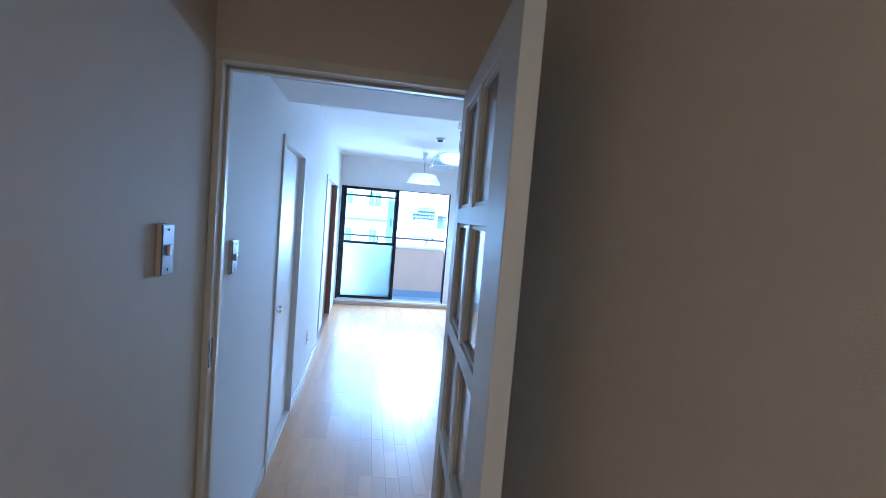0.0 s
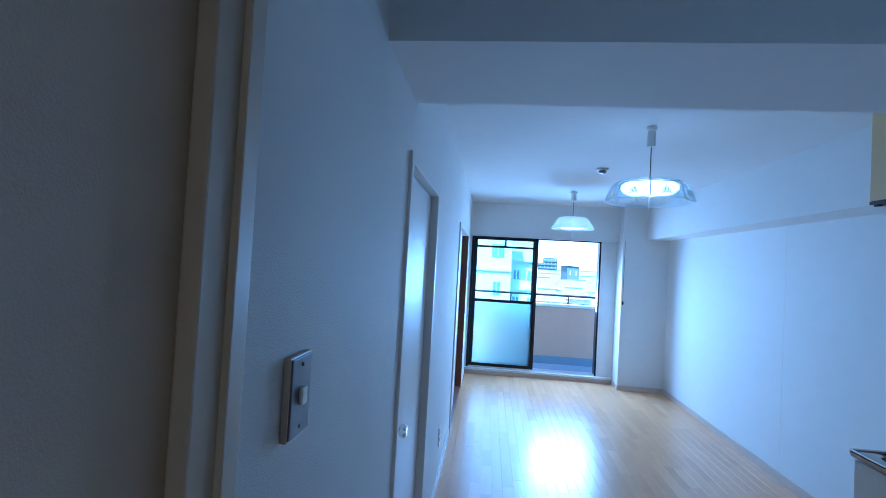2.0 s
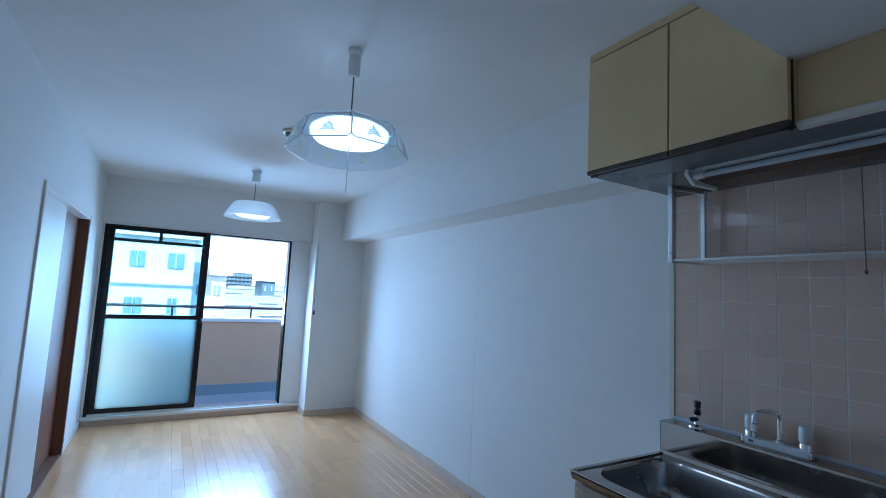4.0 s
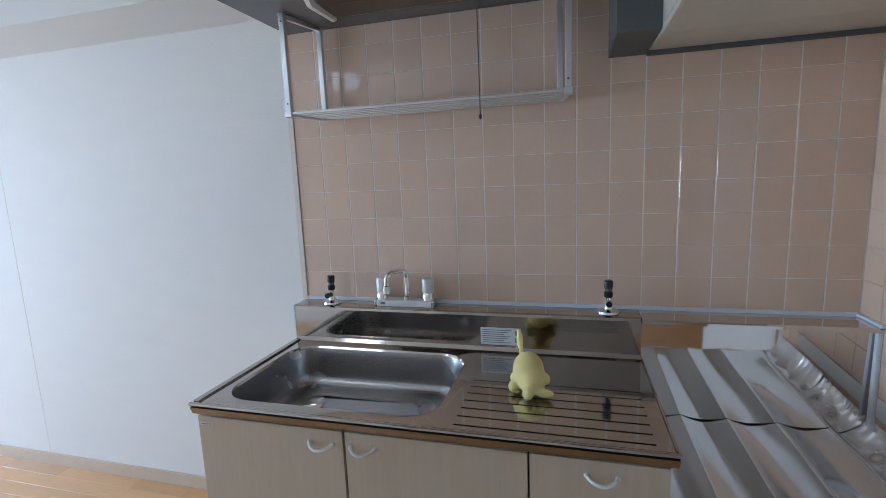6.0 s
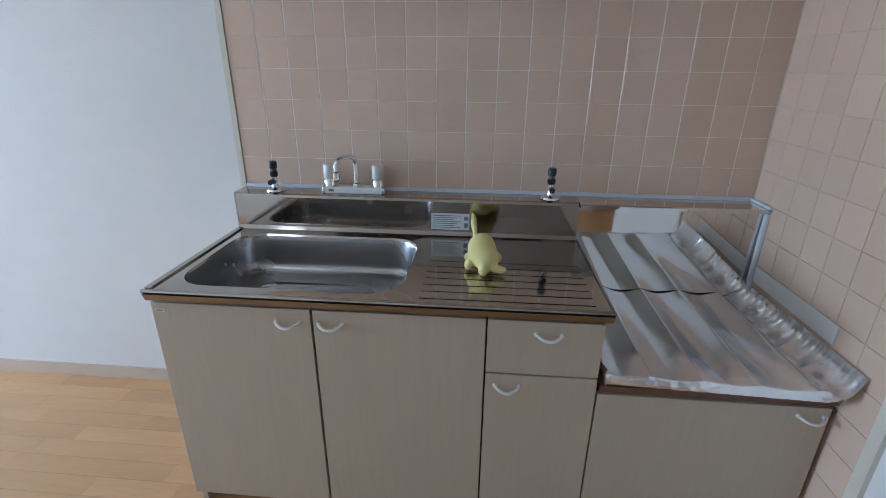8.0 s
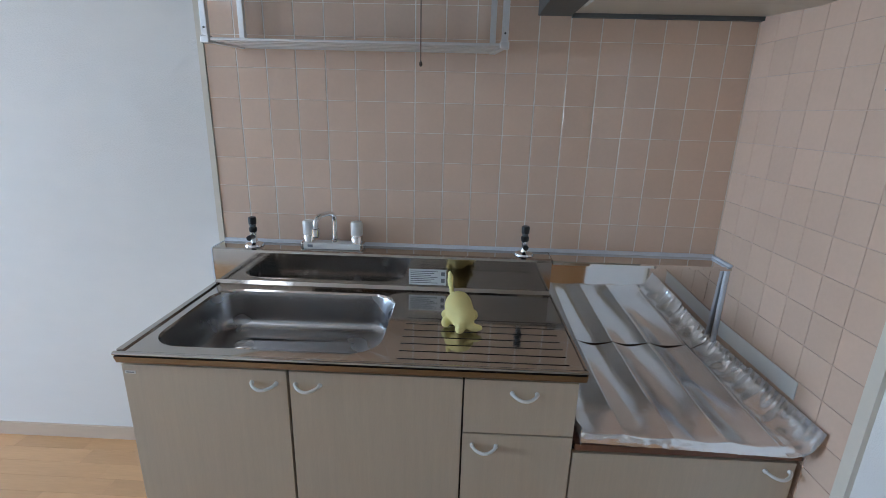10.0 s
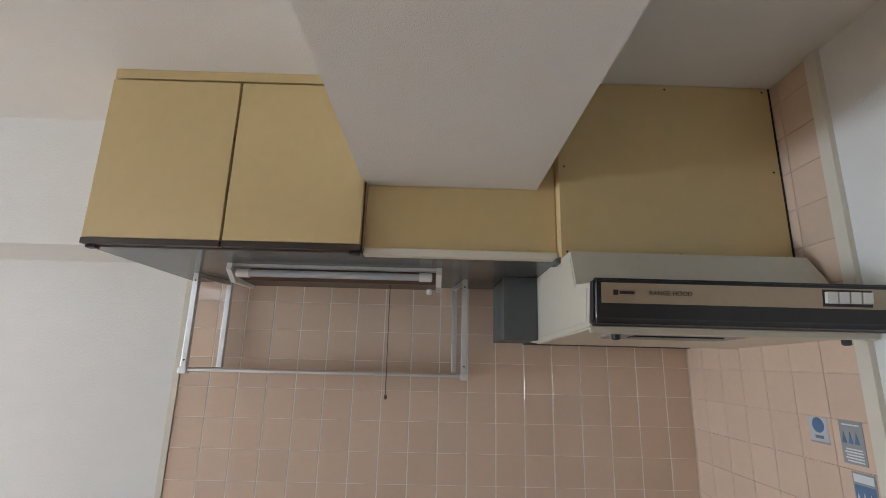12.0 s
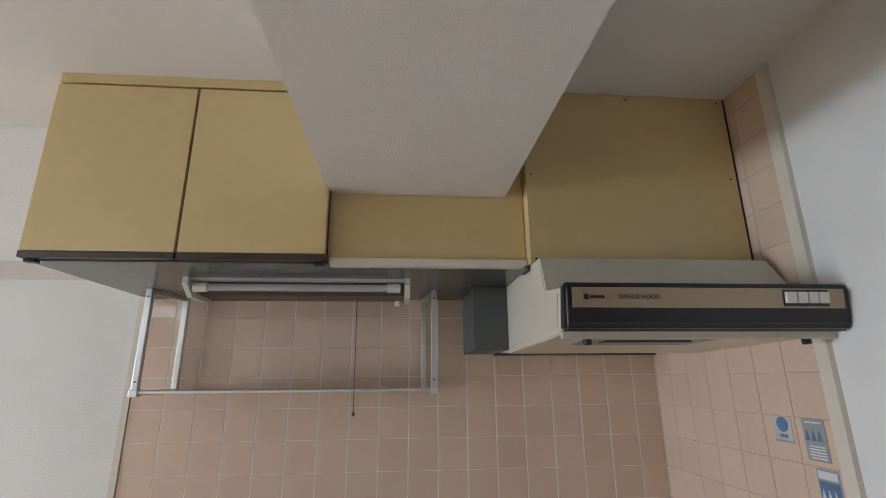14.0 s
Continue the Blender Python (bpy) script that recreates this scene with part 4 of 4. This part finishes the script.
def guard(x0, x1, zt):
    def f(u, v):
        x = x0 + (x1 - x0) * u
        a = v * 1.45
        y, z = 0.088 - 0.070 * math.sin(a) - 0.004 * v, 0.588 + zt * (1 - math.cos(a)) * 1.15
        flutes = math.sin(x * 210 + 1.6 * noise.noise((x * 11, 0.5, 9)))
        k = 0.009 * noise.noise((x * 21, v * 1.6, 2)) * math.exp(-((v - 0.38) / 0.26) ** 2)
        k += 0.0022 * flutes * (0.55 + 0.6 * noise.noise((x * 12, 6.3, 2))) * min(1, max(0, (v - 0.5) / 0.25))
        return Vector((x, max(0.012, y + 0.7 * k), z + 0.8 * k))
    return f


part("foil_guard", sheet(110, 24, guard(-0.096, -0.37, 0.060)), FOILSHINE, mats, "crumpled foil turned up against the wall", smooth=True)
part("foil_guard", sheet(130, 24, guard(-0.33, -0.650, 0.068)), FOILSHINE, mats, "crumpled foil turned up against the wall", smooth=True)
strip = thing("splash_strip", "pale plastic splash strip on the side tiles", "splash strip", (-0.35, 0.01, 0.655))
part("strip", box(-0.517, -0.125, 0.0066, 0.0095, 0.664, 0.718, 0.001), WHITEPL, strip)

# upper cabinets
up = thing("wall_cabinet", "yellow laminate wall cabinet with two dark-edged doors", "cabinet", (-0.28, 1.45, 1.89))
bm = box(-0.545, -0.002, 1.103, 1.112, 1.893, 2.378)
box(-0.545, -0.002, 1.788, 1.797, 1.893, 2.378, bm=bm)
box(-0.545, -0.002, 1.112, 1.788, 2.36, 2.378, bm=bm)
box(-0.02, -0.002, 1.112, 1.788, 1.90, 2.36, bm=bm)
part("carcass", bm, YELLOWLAM, up)
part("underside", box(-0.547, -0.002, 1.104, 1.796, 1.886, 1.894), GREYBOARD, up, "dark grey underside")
part("reveal", box(-0.552, -0.545, 1.104, 1.797, 1.888, 2.3795), DARKEDGE, up, "dark brown edging")
part("door", box(-0.574, -0.554, 1.457, 1.798, 1.905, 2.345, 0.0015), YELLOWLAM, up)
part("door", box(-0.574, -0.554, 1.107, 1.450, 1.905, 2.345, 0.0015), YELLOWLAM, up)
part("door_edge", box(-0.575, -0.553, 1.456, 1.799, 1.889, 1.904, 0.001), DARKEDGE, up)
part("door_edge", box(-0.575, -0.553, 1.106, 1.451, 1.889, 1.904, 0.001), DARKEDGE, up)
part("top_filler", box(-0.570, -0.554, 1.104, 1.799, 2.353, 2.3805, 0.001), YELLOWLAM, up)
part("hinge", box(-0.560, -0.540, 1.770, 1.795, 1.881, 1.888, 0.002), BLACK, up)
part("hinge", box(-0.560, -0.540, 1.110, 1.135, 1.881, 1.888, 0.002), BLACK, up)

midp = thing("cabinet_panel", "yellow laminate blind panel below the beam", "cabinet panel", (-0.3, 0.84, 1.89))
part("panel", box(-0.532, -0.519, 0.602, 1.1015, 1.904, 2.0775), YELLOWLAM, midp)
part("panel_strip", box(-0.532, -0.519, 0.602, 0.6495, 2.0775, 2.3805), YELLOWLAM, midp)
part("bottom_trim", box(-0.544, -0.517, 0.602, 1.1015, 1.884, 1.904, 0.002), TRIM, midp, "pale bottom trim")
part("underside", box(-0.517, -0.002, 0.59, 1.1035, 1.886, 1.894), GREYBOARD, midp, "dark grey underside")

hoodp = thing("cabinet_panel", "yellow laminate panel above the range hood, screwed on", "cabinet panel", (-0.3, 0.29, 1.88))
face = part("panel", box(-0.572, -0.558, 0.0130, 0.600, 1.886, 2.379, 0.001), YELLOWLAM, hoodp)
part("reveal", box(-0.5715, -0.559, 0.0075, 0.0128, 1.886, 2.379), BLACK, hoodp, "dark joint")
part("return", box(-0.558, -0.520, 0.588, 0.600, 1.89, 2.379), YELLOWLAM, hoodp)
for y in (0.03, 0.30, 0.586):
    for z in (1.90, 2.13, 2.366):
        if not (y == 0.30 and z == 2.13):
            part("screw", lathe([(0.0027, 0), (0.0027, -0.0015), (0, -0.0018)], (-0.572, y, z), 10, "X"), DARKEDGE, face)

# range hood
hood = thing("range_hood", "cream enamel range hood with a dark front and push buttons", "range hood", (-0.4, 0.29, 1.69))
prof = [(-0.03, 1.70), (-0.277, 1.682), (-0.752, 1.697), (-0.764, 1.703), (-0.780, 1.788), (-0.676, 1.800), (-0.03, 1.81)]
bm = prism(prof, 0.004, 0.598)
bmesh.ops.bevel(bm, geom=[e for e in bm.edges if abs(e.verts[0].co.y - e.verts[1].co.y) < 1e-6 and e.verts[0].co.y > 0.5], offset=0.004, segments=2, affect="EDGES")
body = part("body", bm, CREAMMETAL, hood)
part("side_plate", prism([(-0.30, 1.700), (-0.735, 1.712), (-0.750, 1.780), (-0.668, 1.792), (-0.638, 1.868), (-0.30, 1.868)], 0.5975, 0.5995), CREAMMETAL, hood)
bm = prism([(-0.03, 1.809), (-0.676, 1.799), (-0.640, 1.8845), (-0.03, 1.8845)], 0.034, 0.598)
bm.verts.ensure_lookup_table()
for v in bm.verts:
    if v.co.y < 0.1 and v.co.z < 1.82:
        v.co.y = 0.006
part("upper_cover", bm, CREAMMETAL, hood)
part("bottom_rim", prism([(-0.757, 1.689), (-0.748, 1.687), (-0.744, 1.698), (-0.757, 1.700)], 0.006, 0.597), CREAMMETAL, hood)
bm = prism([(-0.757, 1.7005), (-0.786, 1.7005), (-0.796, 1.710), (-0.8045, 1.786), (-0.799, 1.795), (-0.776, 1.795)], 0.0005, 0.602)
bmesh.ops.bevel(bm, geom=list(bm.edges), offset=0.006, segments=3, affect="EDGES")
front = part("front_panel", bm, BLACK, hood, "glossy black front")
n1, n2 = Vector((-0.8008, 0, 1.7440)), Vector((-0.8050, 0, 1.7835))
part("name_strip", prism([(n1.x + 0.004, n1.z), (n1.x - 0.0005, n1.z), (n2.x - 0.0005, n2.z), (n2.x + 0.004, n2.z)], 0.016, 0.588), NAMESTRIP, front, "bronze name strip")
part("button_recess", prism([(-0.7999, 1.7475), (-0.8029, 1.7475), (-0.8062, 1.7805), (-0.8032, 1.7805)], 0.052, 0.150), BLACK, front)
for i in range(4):
    part("push_button", prism([(-0.8024, 1.7535), (-0.8102, 1.7535), (-0.8130, 1.7755), (-0.8044, 1.7755)], 0.056 + 0.0235 * i, 0.076 + 0.0235 * i), WHITEPL, front, "white push button")


def text(name, s, size, m, material, parent, label=""):
    """Flat lettering turned into a mesh."""
    cu = bpy.data.curves.new(name, "FONT")
    cu.body, cu.size, cu.extrude, cu.align_x, cu.align_y = s, size, 0.0003, "CENTER", "CENTER"
    tmp = bpy.data.objects.new(name, cu)
    me = bpy.data.meshes.new_from_object(tmp)
    bpy.data.objects.remove(tmp)
    me.transform(Matrix.Translation(-ORIGIN[parent]) @ m)
    me.materials.clear()
    me.materials.append(material)
    ob = new(name, me)
    ob.parent = parent
    ORIGIN[ob] = ORIGIN[parent]
    return tagged(ob, label)


FACEX = Matrix(((0, 0, -1, 0), (-1, 0, 0, 0), (0, 1, 0, 0), (0, 0, 0, 1)))
text("lettering", "RANGE HOOD", 0.0128, Matrix.Translation((-0.8056, 0.452, 1.7645)) @ Matrix.Rotation(radians(-6), 4, "Y") @ FACEX, DARKEDGE, front, "dark lettering")
part("maker_mark", prism([(-0.8035, 1.7595), (-0.8058, 1.7595), (-0.8068, 1.7695), (-0.8045, 1.7695)], 0.556, 0.565), DARKEDGE, front)
part("maker_bar", prism([(-0.8035, 1.7615), (-0.8057, 1.7615), (-0.8065, 1.7670), (-0.8045, 1.7670)], 0.524, 0.552), DARKEDGE, front)
bm = rounded(-0.735, -0.56, 0.22, 0.52, 0.03, 0)
bm = loft([[Vector((p.x, p.y, 1.6975 - (p.x + 0.752) * 0.0316 - d)) for p in bm] for d in (-0.002, 0.004)], cap=True)
flt = part("filter", bm, FILTERGREY, hood, "grey metal filter under the hood")
part("slot", box(-0.665, -0.625, 0.27, 0.47, 1.6875, 1.6915), BLACK, flt, "dark slot")
for y in (0.06, 0.540):
    part("rubber_button", lathe([(0.009, 0), (0.009, -0.012), (0.006, -0.014), (0, -0.014)], (-0.738, y, 1.690), 12), BLACK, hood)
part("duct", box(-0.275, -0.012, 0.599, 0.704, 1.693, 1.886, 0.002), DUCTGREY, hood, "grey sheet-metal duct box")
part("back_plate", box(-0.0295, -0.012, 0.004, 0.598, 1.688, 1.88), DUCTGREY, hood, "grey sheet-metal plate")
part("side_fitting", box(-0.56, -0.508, 0.5995, 0.612, 1.872, 1.8855, 0.002), DUCTGREY, hood)

# under-cabinet light
lt = thing("strip_light", "fluorescent strip light under the cabinet, switched off", "strip light", (-0.28, 1.2, 1.885))
part("housing", prism([(-0.348, 1.886), (-0.348, 1.876), (-0.300, 1.850), (-0.205, 1.848), (-0.190, 1.852), (-0.190, 1.886)], 0.915, 1.500), LAMPBROWN, lt, "brown housing")
part("reflector", prism([(-0.376, 1.886), (-0.379, 1.878), (-0.345, 1.879), (-0.345, 1.886)], 0.915, 1.500), WHITEPL, lt, "white reflector edge")
part("tube", tube([(-0.362, 0.925, 1.861), (-0.362, 1.49, 1.861)], 0.0105, 16), TUBE, lt, "white fluorescent tube", smooth=True)
for y in (0.945, 1.475):
    part("tube_cap", tube([(-0.362, y - 0.018, 1.861), (-0.362, y + 0.018, 1.861)], 0.0130, 16), WHITEPL, lt, smooth=True)
for y0, y1 in ((0.898, 0.914), (1.501, 1.515)):
    part("end_bracket", prism([(-0.385, 1.886), (-0.388, 1.866), (-0.345, 1.835), (-0.205, 1.838), (-0.198, 1.845), (-0.200, 1.852), (-0.330, 1.852), (-0.352, 1.870), (-0.352, 1.886)], y0, y1), WHITEPL, lt)
part("switch_knob", lathe([(0.008, 0), (0.009, -0.012), (0.006, -0.016), (0, -0.016)], (-0.225, 0.935, 1.846), 12), WHITEPL, lt)
part("pull_cord", tube([(-0.27, 1.056, 1.86), (-0.27, 1.054, 1.525)], 0.0016, 6), LAMPBROWN, lt)
part("cord_bead", lathe([(0, 0.008), (0.004, 0.005), (0.005, -0.003), (0, -0.008)], (-0.27, 1.054, 1.518), 10), LAMPBROWN, lt, smooth=True)

# aluminium hanging rack
rack = thing("dish_rack", "aluminium hanging dish rack below the wall cabinet", "dish rack", (-0.11, 1.25, 1.58))


def slant(x0, y0, x1, y1, z0, z1, w):
    """A flat bar between two points of the plan."""
    bm = box(-0.5, 0.5, -w / 2, w / 2, z0, z1)
    d = Vector((x1 - x0, y1 - y0, 0))
    m = Matrix.Translation(((x0 + x1) / 2, (y0 + y1) / 2, 0)) @ Matrix.Rotation(math.atan2(d.y, d.x), 4, "Z") @ Matrix.Diagonal((d.length, 1, 1, 1))
    bm.transform(m)
    return bm


for y, yb in ((1.690, 1.655), (0.820, 0.845)):
    part("upright", box(-0.208, -0.190, y - 0.009, y + 0.009, 1.583, 1.886, 0.002), ALU, rack)
    part("upright", box(-0.040, -0.022, yb - 0.009, yb + 0.009, 1.583, 1.886, 0.002), ALU, rack)
    part("side_bar", slant(-0.190, y, -0.040, yb, 1.572, 1.587, 0.018), ALU, rack)
    part("side_bar", slant(-0.190, y, -0.040, yb, 1.872, 1.885, 0.012), ALU, rack)
    part("corner_cap", box(-0.212, -0.186, y - 0.013, y + 0.013, 1.568, 1.589, 0.003), ALU, rack, "pale metal corner cap")
    for zz in (1.61, 1.86):
        part("rivet", lathe([(0.003, 0), (0.003, -0.0012), (0, -0.0015)], (-0.208, y, zz), 8, "X"), GREYBOARD, rack)
for i in range(6):
    x = -0.199 + 0.034 * i
    part("slat", box(x - 0.007, x + 0.007, 0.830, 1.680, 1.576, 1.584, 0.002), ALU, rack)

# stickers on the side tiles
def placard(name, label, x0, x1, z0, z1, back):
    p = thing(name, label, "sticker", ((x0 + x1) / 2, 0.0065, z0), "stickers on the side tiles")
    part("sheet", box(x0, x1, 0.0065, 0.0078, z0, z1, 0.0004), back, p)
    return p


p1 = placard("safety_sticker", "small pale sticker with a plain blue patch and dark bar", -0.589, -0.534, 1.460, 1.518, PALESTICKER)
bm = lathe([(0, 0), (0.017, 0), (0.017, 0.0008), (0, 0.0008)], (-0.562, 0.0078, 1.5005), 22, "Y")
part("blue_patch", bm, BLUEINK, p1)
part("dark_bar", box(-0.574, -0.550, 0.0077, 0.0084, 1.471, 1.478), INK, p1)
part("edge_band", box(-0.5885, -0.5345, 0.0077, 0.0083, 1.4605, 1.4645), GREYBLUE, p1)
p2 = placard("safety_sticker", "grey blue instruction sticker with lines of print", -0.679, -0.620, 1.431, 1.520, GREYBLUE)
for i in range(3):
    part("blue_flame", prism([(-0.668 + 0.016 * i, 1.473), (-0.656 + 0.016 * i, 1.473), (-0.662 + 0.016 * i, 1.497)], 0.0077, 0.0085), BLUEINK, p2)
for i in range(6):
    z = 1.510 if i == 0 else 1.466 - 0.006 * i
    part("text_line", box(-0.672, -0.628 - 0.004 * (i % 2), 0.0077, 0.0084, z, z + 0.003), PAPER, p2)
p3 = placard("safety_sticker", "blue and white instruction sticker", -0.690, -0.634, 1.335, 1.417, GREYBLUE)
part("blue_field", box(-0.687, -0.637, 0.0077, 0.0082, 1.340, 1.392), BLUEINK, p3)
part("text_band", box(-0.686, -0.638, 0.0077, 0.0085, 1.397, 1.413), PAPER, p3)
for i in range(3):
    part("pale_flame", prism([(-0.680 + 0.015 * i, 1.350), (-0.668 + 0.015 * i, 1.350), (-0.674 + 0.015 * i, 1.378)], 0.0081, 0.0089), PAPER, p3)

# ---------------------------------------------------------------- tiles and floor strips
def tile_mesh(w, h, normal):
    bm = bmesh.new()
    d = 0.0055
    if normal == "x":
        box(-d - 0.0008, -0.001, 0, w, 0, h, 0.0006, 1, bm)
    else:
        box(-w, 0, 0.001, d + 0.0008, 0, h, 0.0006, 1, bm)
    me = bpy.data.meshes.new("tile")
    bm.to_mesh(me)
    bm.free()
    me.materials.append(TILE)
    return me


part("grout_bed", box(-0.0055, 0, 0, 1.80, 0.70, 1.886), GROUT, wall_right)
part("grout_bed", box(-0.70, -0.0042, 0, 0.0042, 0.0, ZC - 0.002), GROUTOLD, wall_door)
TP = 0.1
meshes = {}


def lay(normal, u0, z0, w, h, parent):
    key = (normal, round(w, 4), round(h, 4))
    if key not in meshes:
        meshes[key] = tile_mesh(w, h, normal)
    ob = new("tile", meshes[key])
    ob.parent = parent
    ob.location = (0, u0, z0) if normal == "x" else (u0, 0, z0)


JV, JH = 0.0040, 0.0017      # upright joints are wider than level ones
for i in range(18):
    for j in range(10):
        z = 0.920 + TP * j
        h = min(TP - JH, 1.885 - z)
        if i < 6 and z > 1.72:
            continue
        y0, y1 = max(0.006, TP * i - 0.005), TP * (i + 1) - 0.005
        y1 = 1.802 if i == 17 else y1
        lay("x", y0 + JV / 2, z + JH / 2, y1 - y0 - JV, h, wall_right)
for i in range(7):
    for j in range(-9, 15):
        z = 0.920 + TP * j
        if z + TP < 0.55 and i < 5 or (z > 1.80 and i < 5) or z + TP < 0.02:
            continue
        h = min(TP - JH, ZC - 0.003 - z)
        lay("y", -TP * i - JH / 2 - (0.007 if i == 0 else 0), z + JH / 2, TP - JH - (0.007 if i == 0 else 0), h, wall_door)

rnd = random.Random(4)
PW = 0.0755
strips = {}
verts, faces = [], []
count = 0
x = -0.002
while x > XL - 0.06:
    y = -3.2 - rnd.random() * 0.5
    while y < 6.05:
        ln = rnd.choice((0.30, 0.38, 0.45, 0.60))
        y1 = min(y + ln, 6.05)
        if y1 - y > 0.03:
            xa, xb = max(x - PW + 0.0003, XL - 0.09), x - 0.0003
            near = -1.75 < x and 1.75 < y < 5.3 and ln > 0.2 and y1 == y + ln and not (x > -0.6 and y < 1.82)
            if near and count < 300:
                key = ln
                if key not in strips:
                    strips[key] = bpy.data.meshes.new("floor_strip")
                    b2 = box(-PW + 0.0003, -0.0003, 0.0002, ln - 0.0002, -0.008, 0, 0.0004, 1)
                    b2.to_mesh(strips[key])
                    b2.free()
                    strips[key].materials.append(FLOORWOOD)
                ob = new("floor_strip", strips[key])
                ob.parent = floor
                ob.location = (x, y, 0)
                count += 1
            else:
                k = len(verts)
                ya, yb2 = y + 0.0004, y1 - 0.0004
                verts += [(xa, ya, 0), (xb, ya, 0), (xb, yb2, 0), (xa, yb2, 0), (xa, ya, -0.008), (xb, ya, -0.008), (xb, yb2, -0.008), (xa, yb2, -0.008)]
                faces += [(k, k + 1, k + 2, k + 3), (k, k + 4, k + 5, k + 1), (k + 1, k + 5, k + 6, k + 2), (k + 2, k + 6, k + 7, k + 3), (k + 3, k + 7, k + 4, k)]
        y = y1 if y1 < 6.05 else 99
    x -= PW
me = bpy.data.meshes.new("floor_strips")
me.from_pydata(verts, [], faces)
me.materials.append(FLOORWOOD2)
ob = new("floor_strips", me)
ob.parent = floor
tagged(ob, kind="stuff")
